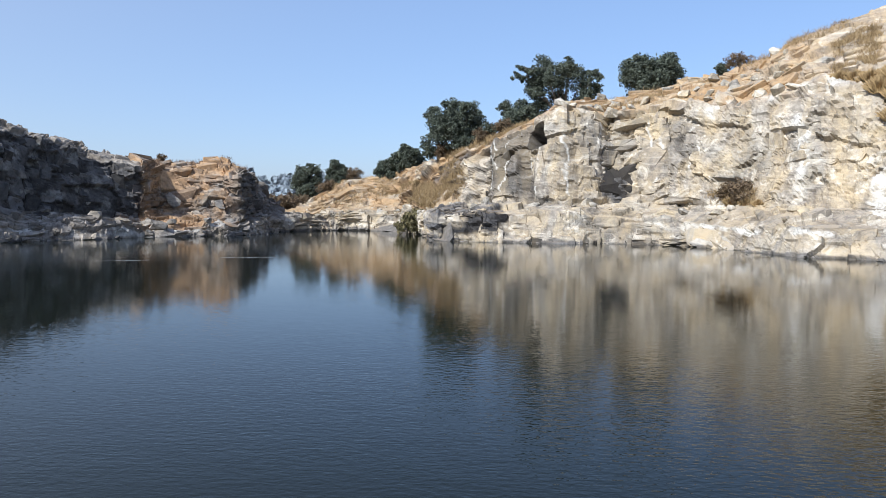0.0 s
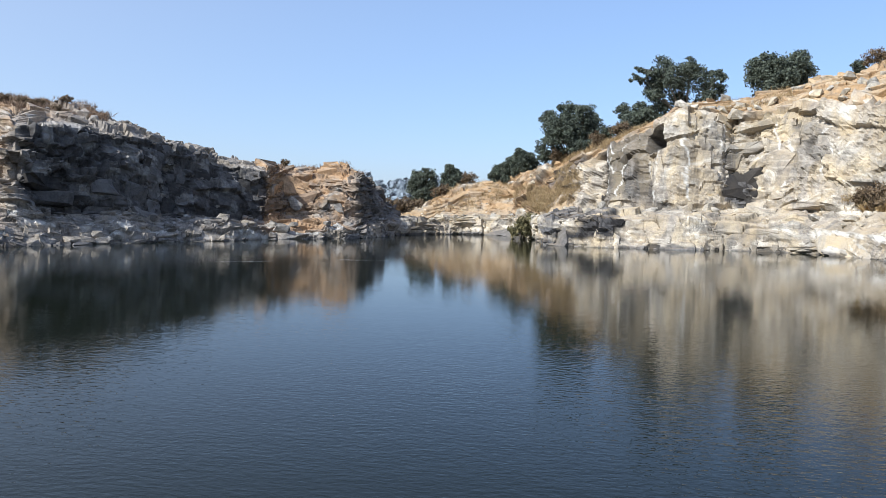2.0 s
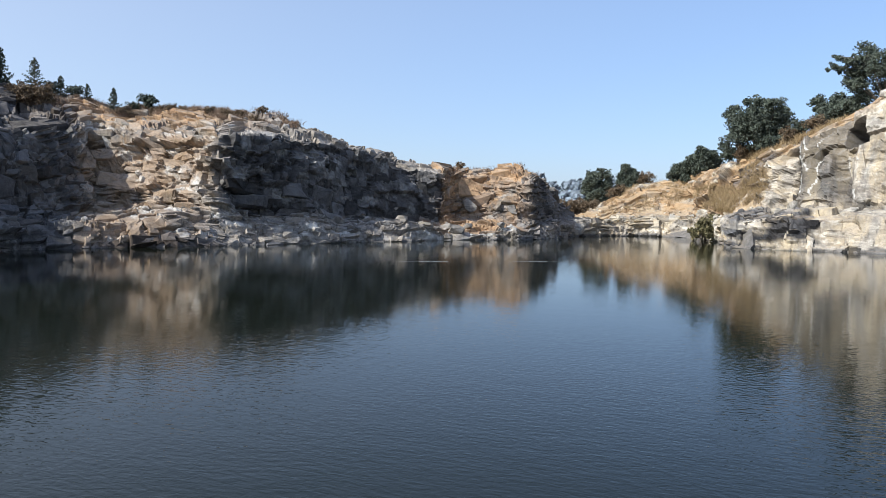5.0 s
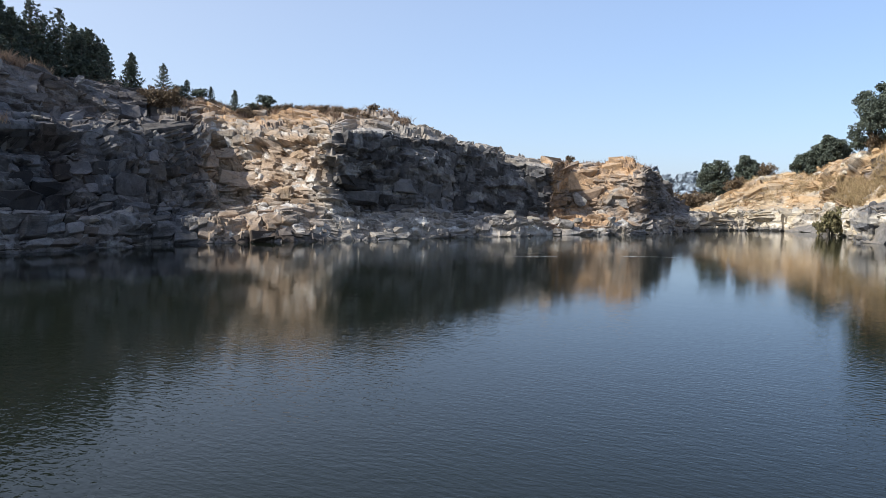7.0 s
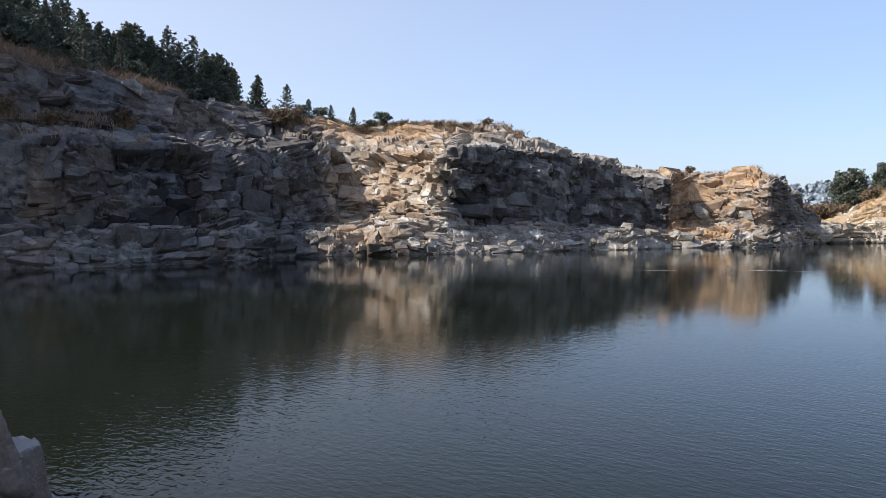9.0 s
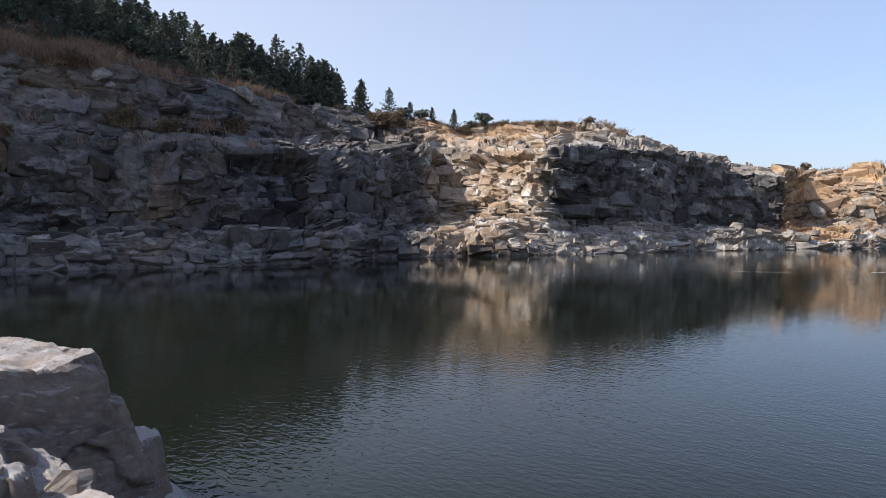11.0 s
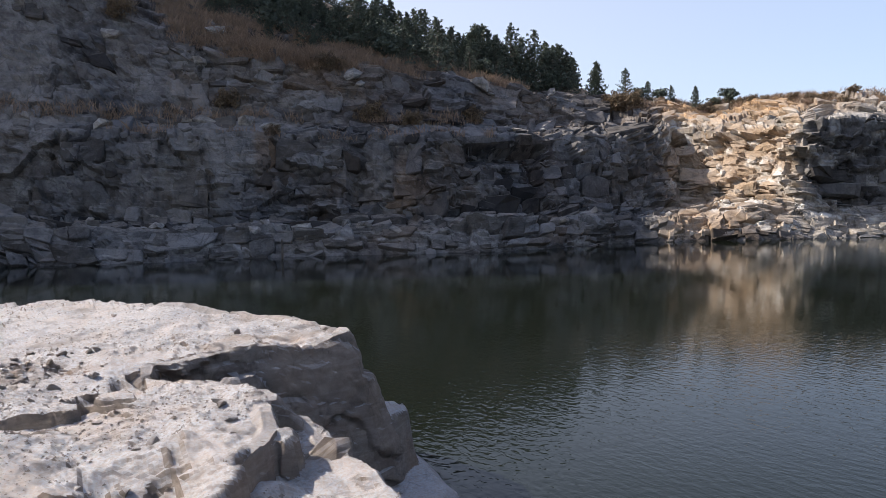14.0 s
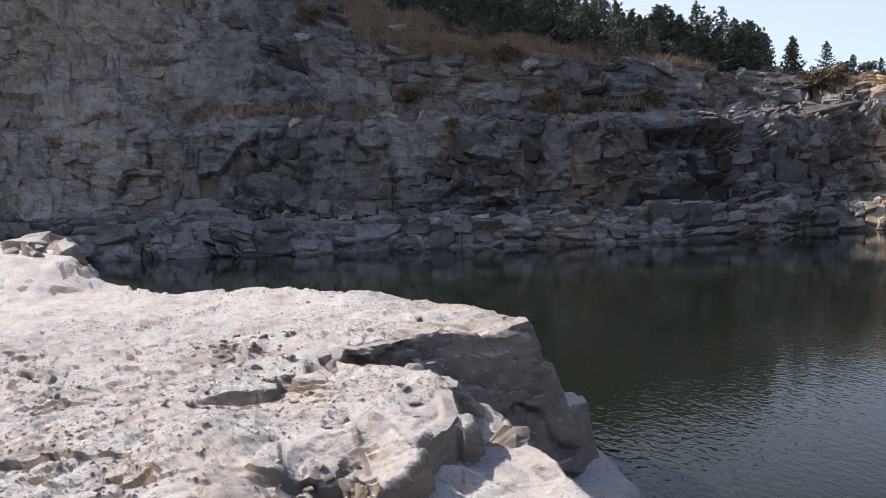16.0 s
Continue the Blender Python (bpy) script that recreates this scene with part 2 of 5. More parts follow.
def rock(name, dark, mid, pale, rust, soil_and_light, white=0.5, streaks=0.5, bump=0.6, fine=1.0, cracks=0.8, dust=0.0, cream=0.6, grit=1.0, speck=0.45):
    """Quarried rock: every block its own grey, pale fresh breaks, iron stains, water streaks, dirt in the joints, dust
    on the level parts that also paints their light, and shade painted by the dark attribute.
    """
    m, nt, bsdf = material(name)
    geo = nt.nodes.new("ShaderNodeNewGeometry")
    pos = geo.outputs["Position"]
    big = noise_node(nt, pos, 0.2 * fine, 5, 0.6, 0.6)
    small = noise_node(nt, pos, 1.1 * fine, 8, 0.7, 0.3)
    grain = noise_node(nt, pos, 8.0 * fine, 5, 0.75)
    tone = attribute(nt, "tone")
    base = mix(nt, grey(nt, tone, 0.1, 0.9), dark, mid)
    base = mix(nt, times_(nt, grey(nt, small, 0.4, 0.7), 0.6), base, pale)
    strata = noise_node(nt, stretched(nt, pos, 0.25, 0.25, 2.0), 1.0 * fine, 6, 0.7, 0.6)
    base = mix(nt, times_(nt, grey(nt, strata, 0.5, 0.62), 0.6), base, pale)
    warm = noise_node(nt, stretched(nt, pos, 1.0, 1.0, 0.6), 0.28 * fine, 5, 0.65, 0.8)
    base = mix(nt, times_(nt, grey(nt, warm, 0.42, 0.62), cream), base, tuple(c * k for c, k in zip(pale, (0.98, 0.86, 0.66))))
    cool = noise_node(nt, stretched(nt, pos, 1.0, 1.0, 0.5), 0.35 * fine + 0.03, 6, 0.7, 0.9)
    base = mix(nt, times_(nt, grey(nt, cool, 0.55, 0.66), 0.55), base, tuple(0.75 * c for c in mid))
    whites = noise_node(nt, stretched(nt, pos, 0.5, 0.5, 0.8), 0.5 * fine, 7, 0.72, 1.2)
    base = mix(nt, times_(nt, grey(nt, whites, 0.54, 0.62), white), base, tuple(min(0.8, 1.3 * c) for c in pale))
    run = noise_node(nt, stretched(nt, pos, 1.2, 1.2, 0.1), 0.8 * fine, 5, 0.65, 0.3)
    base = mix(nt, times_(nt, grey(nt, run, 0.55, 0.68), streaks), base, tuple(0.4 * c for c in dark))
    iron = times_(nt, grey(nt, big, 0.33, 0.53), attribute(nt, "rust"))
    base = mix(nt, times_(nt, iron, 0.85), base, mix(nt, grey(nt, small, 0.35, 0.65), rust, tuple(min(1, 1.7 * c) for c in rust)))
    # the dark attribute: dark rock and damp, and shade painted into the colour
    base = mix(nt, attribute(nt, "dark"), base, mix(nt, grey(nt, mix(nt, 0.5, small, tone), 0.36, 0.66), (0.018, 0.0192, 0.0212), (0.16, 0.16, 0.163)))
    base = mix(nt, times_(nt, times_(nt, iron, attribute(nt, "dark")), 0.6), base, mix(nt, grey(nt, small, 0.35, 0.65), (0.045, 0.03, 0.021), (0.16, 0.108, 0.072)))  # iron film on the rock that is painted dark, shade included
    base = mix(nt, times_(nt, attribute(nt, "white_mark"), grey(nt, small, 0.3, 0.5)), base, (0.72, 0.7, 0.64))
    up = nt.nodes.new("ShaderNodeSeparateXYZ")
    nt.links.new(geo.outputs["True Normal"], up.inputs[0])
    level = times_(nt, grey(nt, up.outputs["Z"], 0.7 - 0.4 * dust, 0.95 - 0.3 * dust), grey(nt, small, 0.35 - dust, 0.55 - 0.5 * dust))
    loose = mix(nt, grey(nt, grain, 0.4, 0.6), tuple(0.84 * c for c in soil_and_light), tuple(min(0.86, 1.35 * c) for c in soil_and_light))
    loose = mix(nt, times_(nt, grey(nt, warm, 0.48, 0.66), 0.45), loose, tuple(c * k for c, k in zip(soil_and_light, (0.95, 0.86, 0.78))))
    base = mix(nt, times_(nt, level, attribute(nt, "soil_and_light")), base, loose)
    base = mix(nt, times_(nt, grey(nt, grain, 0.5, 0.72), speck), base, tuple(0.5 * c for c in dark))
    base = mix(nt, times_(nt, attribute(nt, "joint"), 0.75), base, tuple(0.3 * c for c in dark))
    bent = nt.nodes.new("ShaderNodeVectorMath")
    bent.operation = "MULTIPLY_ADD"
    wob = add(nt, "ShaderNodeTexNoise", Scale=0.8 * fine, Detail=3.0)
    nt.links.new(pos, wob.inputs["Vector"])
    nt.links.new(wob.outputs["Color"], bent.inputs[0])
    bent.inputs[1].default_value = (0.4 / fine,) * 3
    nt.links.new(pos, bent.inputs[2])
    crack = None
    for k, (sx, sz) in enumerate(((0.45, 0.8), (1.2, 2.1), (0.8, 0.25))):
        v = nt.nodes.new("ShaderNodeTexVoronoi")
        v.feature = "DISTANCE_TO_EDGE"
        v.inputs["Scale"].default_value = fine
        nt.links.new(stretched(nt, bent.outputs[0], sx, sx, sz), v.inputs["Vector"])
        line = times_(nt, grey(nt, v.outputs["Distance"], 0.045, 0.0), grey(nt, noise_node(nt, pos, 0.5 * fine, 2), 0.42, 0.6))
        base = mix(nt, times_(nt, line, cracks * 0.55), base, tuple(0.25 * c for c in dark))
        crack = line
    nt.links.new(base, bsdf.inputs["Base Color"])
    bsdf.inputs["Roughness"].default_value = 0.92
    bsdf.inputs["Specular IOR Level"].default_value = 0.25
    b1 = add(nt, "ShaderNodeBump", Strength=bump, Distance=0.09 * grit / fine)
    nt.links.new(noise_node(nt, stretched(nt, pos, 1, 1, 1.8), 2.6 * fine, 10, 0.75, 0.4), b1.inputs["Height"])
    b2 = add(nt, "ShaderNodeBump", Strength=bump, Distance=0.03 * grit / fine)
    nt.links.new(noise_node(nt, pos, 13.0 * fine, 6, 0.8), b2.inputs["Height"])
    nt.links.new(b1.outputs[0], b2.inputs["Normal"])
    nt.links.new(b2.outputs[0], bsdf.inputs["Normal"])
    return m


def foliage(name, dark, pale):
    m, nt, bsdf = material(name)
    geo = nt.nodes.new("ShaderNodeNewGeometry")
    tone = noise_node(nt, geo.outputs["Position"], 0.9, 3)
    c = mix(nt, geo.outputs["Random Per Island"], dark, pale)
    c = mix(nt, times_(nt, grey(nt, tone, 0.4, 0.7), 0.5), c, tuple(0.5 * v for v in dark))
    nt.links.new(c, bsdf.inputs["Base Color"])
    bsdf.inputs["Roughness"].default_value = 0.7
    bsdf.inputs["Specular IOR Level"].default_value = 0.3
    return m


def bark_material():
    m, nt, bsdf = material("bark")
    geo = nt.nodes.new("ShaderNodeNewGeometry")
    n = noise_node(nt, stretched(nt, geo.outputs["Position"], 6, 6, 1.2), 2.0, 6)
    nt.links.new(ramp(nt, n, (0.3, (0.05, 0.04, 0.03)), (0.7, (0.17, 0.14, 0.11))), bsdf.inputs["Base Color"])
    bsdf.inputs["Roughness"].default_value = 0.9
    return m


def water_material():
    m, nt, bsdf = material("lake_water")
    geo = nt.nodes.new("ShaderNodeNewGeometry")
    pos = geo.outputs["Position"]
    murk = noise_node(nt, pos, 0.03, 3)
    nt.links.new(mix(nt, murk, (0.0066, 0.009, 0.0056), (0.0096, 0.0125, 0.0073)), bsdf.inputs["Base Color"])
    bsdf.inputs["Roughness"].default_value = 0.03
    bsdf.inputs["IOR"].default_value = 1.333
    bsdf.inputs["Specular IOR Level"].default_value = 0.25
    far = nt.nodes.new("ShaderNodeVectorMath")
    far.operation = "LENGTH"
    nt.links.new(pos, far.inputs[0])
    patch = noise_node(nt, stretched(nt, pos, 0.7, 1.0, 1.0), 0.06, 3)
    open_water = nt.nodes.new("ShaderNodeMapRange")
    open_water.interpolation_type = "SMOOTHSTEP"
    for key, value in (("From Min", 10.0), ("From Max", 27.0), ("To Min", 1.0), ("To Max", 0.27)):
        open_water.inputs[key].default_value = value
    nt.links.new(far.outputs["Value"], open_water.inputs["Value"])
    ruffle = times_(nt, open_water.outputs["Result"], grey(nt, patch, 0.1, 0.6))
    wave = add(nt, "ShaderNodeBump", Strength=1.0, Distance=0.0105)
    nt.links.new(times_(nt, noise_node(nt, stretched(nt, pos, 0.75, 1.3, 1.0), 6.5, 2, 0.5, 0.3), ruffle), wave.inputs["Height"])
    swell = add(nt, "ShaderNodeBump", Strength=1.0, Distance=0.008)
    nt.links.new(times_(nt, noise_node(nt, stretched(nt, pos, 0.7, 1.2, 1.0), 1.3, 3, 0.5), ruffle), swell.inputs["Height"])
    nt.links.new(swell.outputs[0], wave.inputs["Normal"])
    nt.links.new(wave.outputs[0], bsdf.inputs["Normal"])
    return m


PALE_ROCK = rock("pale_quarry_rock", (0.17, 0.16, 0.145), (0.41, 0.385, 0.335), (0.59, 0.55, 0.465), (0.3, 0.19, 0.09), (0.33, 0.25, 0.155), white=0.8, streaks=0.5, cream=0.85, cracks=0.35)
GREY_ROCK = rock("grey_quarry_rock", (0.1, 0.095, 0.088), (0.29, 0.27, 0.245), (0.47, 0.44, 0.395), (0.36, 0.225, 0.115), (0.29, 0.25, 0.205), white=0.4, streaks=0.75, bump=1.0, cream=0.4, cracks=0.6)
# pale dusty tops and darker sides also paint the ledge's sun and shade
LEDGE_ROCK = rock("dusty_ledge_rock", (0.22, 0.18, 0.152), (0.36, 0.298, 0.25), (0.5, 0.43, 0.37), (0.38, 0.27, 0.2), (0.84, 0.735, 0.645), white=0.3, streaks=0.2, bump=1.0, fine=4.0, cracks=0.35, dust=0.2, cream=0.3, grit=5.0, speck=0.14)
GREEN_LEAF = foliage("broad_leaves", (0.056, 0.07, 0.054), (0.135, 0.158, 0.115))
DARK_LEAF = foliage("conifer_needles", (0.05, 0.065, 0.05), (0.135, 0.16, 0.115))
DRY_LEAF = foliage("dry_scrub", (0.1, 0.07, 0.045), (0.22, 0.158, 0.09))
MIXED_LEAF = foliage("half_dry_scrub", (0.085, 0.085, 0.04), (0.25, 0.21, 0.105))
GOLD_GRASS = foliage("golden_dry_grass", (0.25, 0.17, 0.085), (0.46, 0.345, 0.185))
RED_GRASS = foliage("russet_dry_grass", (0.2, 0.135, 0.09), (0.38, 0.265, 0.175))
BARK = bark_material()
WATER = water_material()

# ---------------------------------------------------------------- water and ground
LAKE_R = 160


def ground_sheet():
    """One sheet of ground to the horizon: the lake's bed in the middle, low land round it."""
    az = np.radians(np.arange(0, 361, 3))
    d = np.concatenate([np.linspace(0.5, 60, 12), np.linspace(65, 200, 40), np.geomspace(220, 4500, 16)])
    A, D = np.meshgrid(az, d)
    x, y = -D * np.sin(A), D * np.cos(A)
    edge = 118 + 0 * A
    z = -3 + 4.4 * np.clip((D - edge) / 12, 0, 1) + 1.2 * np.clip((D - 300) / 900, 0, 1)
    v = np.stack([x, y, z], -1).reshape(-1, 3)
    v[:, 2] += 0.25 * fbm(v / 20) * (np.hypot(v[:, 0], v[:, 1]) > 118)
    m, nt, bsdf = material("dry_ground")
    geo = nt.nodes.new("ShaderNodeNewGeometry")
    n = noise_node(nt, geo.outputs["Position"], 0.15, 8, 0.7)
    nt.links.new(ramp(nt, n, (0.3, (0.09, 0.075, 0.045)), (0.7, (0.24, 0.18, 0.1))), bsdf.inputs["Base Color"])
    bsdf.inputs["Roughness"].default_value = 0.95
    ob = sheet("ground", v, len(d), len(az), m, True)
    tagged(ob, "dry open ground round the flooded quarry", "ground", kind="structure")


def lake():
    bm = bmesh.new()
    n = 96
    ring = [bm.verts.new((LAKE_R * 0.75 * math.cos(2 * math.pi * k / n), LAKE_R * 0.75 * math.sin(2 * math.pi * k / n), 0)) for k in range(n)]
    bm.faces.new(ring)
    ob = part("water", bm, WATER)
    tagged(ob, "dark still quarry water with fine wind ripples", "water", kind="structure")


ground_sheet()
lake()


# ---------------------------------------------------------------- rock walls
GRIDS = {}


def rock_wall(name, plan, mat, rust, soil_and_light, label, relief=None, dark=None, step=0.17, size=(2.6, 0.7), bare=None, seed=0, jut=1.0, sound=None, white_marks=None, layered=1.0, loose=1.0, shatter=None):
    """A quarry wall swept along its plan: shelf at the water, foot, face, bench, crest and the land behind."""
    az = np.array(plan["az"], float)
    levels = [k for k in ("shelf", "foot", "top", "bench", "crest", "ridge") if k in plan]
    w = np.array(plan["water"], float)
    prof = [np.stack([w - 1.2, 0 * w - 2.5], 1), np.stack([w, 0 * w - 0.15], 1)] + [np.array(plan[k], float) for k in levels]
    last = prof[-1]
    prof += [last + np.array((7.0, -0.6)), np.stack([last[:, 0] + 30, 0 * w + 0.6], 1)]
    x, y = plan_point(az, prof[3][:, 0])
    run = np.concatenate([[0], np.cumsum(np.hypot(np.diff(x), np.diff(y)))])
    cols = int(run[-1] / step)
    u = np.interp(np.linspace(0, run[-1], cols), run, az)
    prof = [np.stack([np.interp(u, az, p[:, 0]), np.interp(u, az, p[:, 1])], 1) for p in prof]
    size = [np.median(np.hypot(*(b - a).T)) for a, b in zip(prof, prof[1:])]
    rows, zone = [], []
    for k, (a, b) in enumerate(zip(prof, prof[1:])):
        s = step if k < len(prof) - 4 else step * 1.6
        s = 3.0 if k == len(prof) - 2 else s
        n = max(3, int(size[k] / s))
        for f in np.arange(n) / n:
            rows.append(a + (b - a) * f)
            zone.append(k + f)
    rows.append(prof[-1])
    zone.append(len(prof) - 1)
    g = np.array(rows)
    px, py = plan_point(u[None, :], g[:, :, 0])
    P = np.stack([px, py, g[:, :, 1]], -1)
    r, c = P.shape[:2]
    # smooth the plan's corners a little, then break the rock
    du, dv = np.gradient(P, axis=1), np.gradient(P, axis=0)
    N = np.cross(dv, du)
    N /= np.linalg.norm(N, axis=2, keepdims=True) + 1e-9
    for _ in range(6):
        N[1:-1] = (N[:-2] + 2 * N[1:-1] + N[2:]) / 4
        N[:, 1:-1] = (N[:, :-2] + 2 * N[:, 1:-1] + N[:, 2:]) / 4
    N /= np.linalg.norm(N, axis=2, keepdims=True) + 1e-9
    if N[r // 2, c // 2, :2] @ P[r // 2, c // 2, :2] > 0:
        N = -N
    v, nn = P.reshape(-1, 3), N.reshape(-1, 3)
    warp = np.stack([value_noise(v / 3.5 + k * 31, 40 + k) for k in range(3)], 1)
    q = v + 0.3 * warp
    steep = np.clip((0.9 - np.abs(nn[:, 2])) / 0.5, 0, 1)
    z_ = np.array(zone)[:, None].repeat(c, 1).ravel()
    rough = np.where(z_ < 3, 0.62, 0.55 + 0.45 * steep)
    rough *= np.clip((len(prof) - 2.2 - z_) / 0.8, 0.12, 1)
    a_ = u[None, :].repeat(r, 0).ravel()
    if relief:
        v = v + nn * relief(a_, z_)[:, None]
    s1, t1, j1 = blocks(q / (5.2, 5.2, 2.9), 3)
    s2, t2, j2 = blocks(q / (2.2, 2.2, 1.1), 11)
    busy = np.clip(0.55 + 1.5 * fbm(v / 6.5, 3, 77), 0.0, 1)
    whole = np.clip(sound(a_, z_), 0, 1) if sound else 0 * a_
    busy = np.clip(busy + shatter(a_, z_), 0, 1) if shatter else busy
    busy = busy * (1 - 0.75 * whole)
    s3, t3, j3 = blocks((v + 0.35 * warp) / (0.85, 0.85, 0.42), 23)
    form = 1.2 * s1 + 1.1 * t1 + busy * (0.5 * s2 + 0.5 * t2) + 0.7 * fbm(v / 9, 2, 5) + 0.35 * fbm(v / 2.5, 2, 6)
    d = form + 0.1 + 0.35 * s2 + 0.4 * t2 + (0.3 + 0.7 * busy) * (0.36 * s3 + 0.45 * t3) + 0.1 * fbm(v / 0.6, 3, 9)
    skin = v + nn * ((form * (1 - 0.45 * whole) + (d - form) * (1 - 0.5 * whole)) * rough)[:, None]
    d = form * (1 - 0.45 * whole)
    v = v + nn * (d * rough)[:, None]
    tone = np.clip(0.42 + 0.45 * s1 + 0.4 * s2 + 0.35 * s3, 0, 1)
    # dark rock and the wet band, with shade painted on walls and recesses
    stain_and_shade = np.clip(dark(a_, z_) if dark else 0 * a_, 0, 1)
    wet = 1.16 + 0.08 * value_noise(np.stack([1.3 * a_, 0 * a_, 0 * a_], 1), 330)  # the dark band that the water keeps damp
    stain_and_shade = np.maximum(stain_and_shade, 0.8 * np.clip((wet - z_) / 0.05, 0, 1))
    fields = np.stack([rust(a_, z_, v), soil_and_light(a_, z_, v), stain_and_shade, busy, z_, whole], -1).reshape(r, c, 6)
    ob = sheet(name, skin, r, c, mat, False, (("rust", fields[..., 0]), ("soil_and_light", fields[..., 1]), ("tone", tone), ("joint", np.clip(0.5 * j1 + 0.5 * j2 * busy - 0.2, 0, 1)), ("dark", stain_and_shade), ("white_mark", white_marks(a_, z_) if white_marks else 0 * a_)))
    tagged(ob, label, "rock wall", kind="structure")
    GRIDS[name] = (skin.reshape(r, c, 3), u, np.array(zone))
    top = int(np.argmin(np.abs(np.array(zone) - (len(prof) - 3))))
    break_up(ob, v.reshape(r, c, 3), N, fields, mat, top, size, bare, u, seed, jut, layered, loose)
    return ob


def break_up(wall, P, N, fields, mat, top, size, bare, u, seed, jut, layered, loose):
    """Split the wall's surface into angular blocks, large where the rock is sound and small where it is shattered."""
    rng = np.random.default_rng(500 + seed)
    rows, cols = top, P.shape[1]
    acr = np.linalg.norm(np.diff(P, axis=1), axis=2).mean(0).cumsum()
    upw = np.linalg.norm(np.diff(P, axis=0), axis=2)

    def metres(j0, j1, i0, i1):
        i = min(int((i0 + i1) / 2), cols - 1)
        a, b = int(j0), max(int(j0) + 1, int(j1))
        return (acr[min(int(i1), cols - 2)] - acr[min(int(i0), cols - 2)]), upw[a:b, i].sum() * (j1 - j0) / (b - a)

    cells, todo = [], []
    level = 1.0
    while level < rows - 1.5:  # beds, each broken into stretches of its own
        up = min(level + (2.2 + 2.4 * rng.random()) / max(0.05, upw[int(level)].mean()), rows - 1.0)
        i0 = 0.0
        while i0 < cols - 2:
            i1 = min(i0 + (3.0 + 6.0 * rng.random()) / (acr[-1] / cols), cols - 1.001)
            todo.append((level, up, i0, i1))
            i0 = i1
        level = up
    while todo:
        j0, j1, i0, i1 = todo.pop()
        w, h = metres(j0, j1, i0, i1)
        f = fields[int((j0 + j1) / 2), min(int((i0 + i1) / 2), cols - 1)]
        want = (size[0] + (size[1] - size[0]) * f[3]) * rng.lognormal(0, 0.45) * (1 + 0.5 * f[5]) * (layered if f[4] < 3 else 1.0)
        wide = want * (0.85 if f[3] < 0.5 else 1.25)
        tall = want * (0.75 if f[3] < 0.5 else 0.55)
        if f[4] < 3:  # the shelf at the water lies in long slabs
            wide, tall = 1.5 * wide, 1.1 * tall
        if w <= wide and h <= tall or (i1 - i0 < 1.6 and j1 - j0 < 1.6):
            cells.append((j0, j1, i0, i1, f))
            continue
        k = 0.28 + 0.44 * rng.random()
        if w / wide > h / tall and i1 - i0 > 1.2 or j1 - j0 <= 1.2:
            m = i0 + (i1 - i0) * k
            todo += [(j0, j1, i0, m), (j0, j1, m, i1)]
        else:
            m = j0 + (j1 - j0) * k
            todo += [(j0, m, i0, i1), (m, j1, i0, i1)]

    def sample(A, j, i):
        j, i = np.clip(j, 0, A.shape[0] - 1.001), np.clip(i, 0, cols - 1.001)
        a, b = j.astype(int), i.astype(int)
        fj, fi = (j - a)[:, None], (i - b)[:, None]
        return (A[a, b] * (1 - fj) + A[a + 1, b] * fj) * (1 - fi) + (A[a, b + 1] * (1 - fj) + A[a + 1, b + 1] * fj) * fi

    # blocks in metres along and up the wall, between wavy beds and leaning joints
    along = np.concatenate([[0], acr])
    height = np.concatenate([[0], upw.mean(1).cumsum()])
    c = np.array([x[:4] for x in cells])
    f = np.array([x[4] for x in cells])
    js, is_ = (c[:, 0] + c[:, 1]) / 2, (c[:, 2] + c[:, 3]) / 2
    here = sample(P, js, is_)
    chance = np.clip(0.5 + 0.27 * min(1, jut) + 0.6 * value_noise(here / 4.0, 313), 0.15, 0.95)
    if bare is not None:
        chance = chance * bare(u[np.clip(is_.astype(int), 0, cols - 1)], f[:, 4])
    chance = chance * (1 - 0.6 * f[:, 5])
    owner = np.where(rng.random(len(c)) < chance)[0]
    m = len(owner)
    t0, t1 = (np.interp(c[owner, k], np.arange(P.shape[0]), height) for k in (0, 1))
    s0, s1 = (np.interp(c[owner, k], np.arange(cols), along) for k in (2, 3))
    w, h = s1 - s0, t1 - t0
    crop = lambda: 0.06 + 0.3 * rng.random(m) ** 2  # how far each corner is broken off
    lean = 0.22 * rng.normal(size=m) * (f[owner, 4] >= 3) * np.minimum(1, w / (h + 0.01))
    corners = []
    for x, y, first in ((0, 0, 0), (1, 0, 1), (1, 1, 0), (0, 1, 1)):
        kx, ky = crop(), crop()
        near_x, near_y = (np.abs(x - kx), y + 0 * ky), (x + 0 * kx, np.abs(y - ky))
        corners += [near_y, near_x] if not first else [near_x, near_y]
    fx, fy = np.stack([p[0] for p in corners], 1), np.stack([p[1] for p in corners], 1)
    fx, fy = fx + 0.05 * rng.normal(size=fx.shape), fy + 0.05 * rng.normal(size=fy.shape)
    ss = (s0[:, None] + w[:, None] * fx + lean[:, None] * h[:, None] * (fy - 0.5)).ravel()
    tt = (t0[:, None] + h[:, None] * fy).ravel()
    q = np.stack([ss, tt, 0 * ss], 1)
    ss = ss + 0.9 * value_noise(q / 6.0, 311) + 0.22 * value_noise(q / 1.3, 315)
    tt = tt + 0.9 * value_noise(q / (9.0, 5.0, 1.0), 312) + 0.16 * value_noise(q / 1.1, 316)
    flat_ring = np.stack([np.clip(ss, 0, along[-1]), np.clip(tt, 0.0, height[rows - 1])], 1)
    count = np.full(m, 8)
    start = 8 * np.arange(m + 1)
    own = np.repeat(np.arange(m), 8)
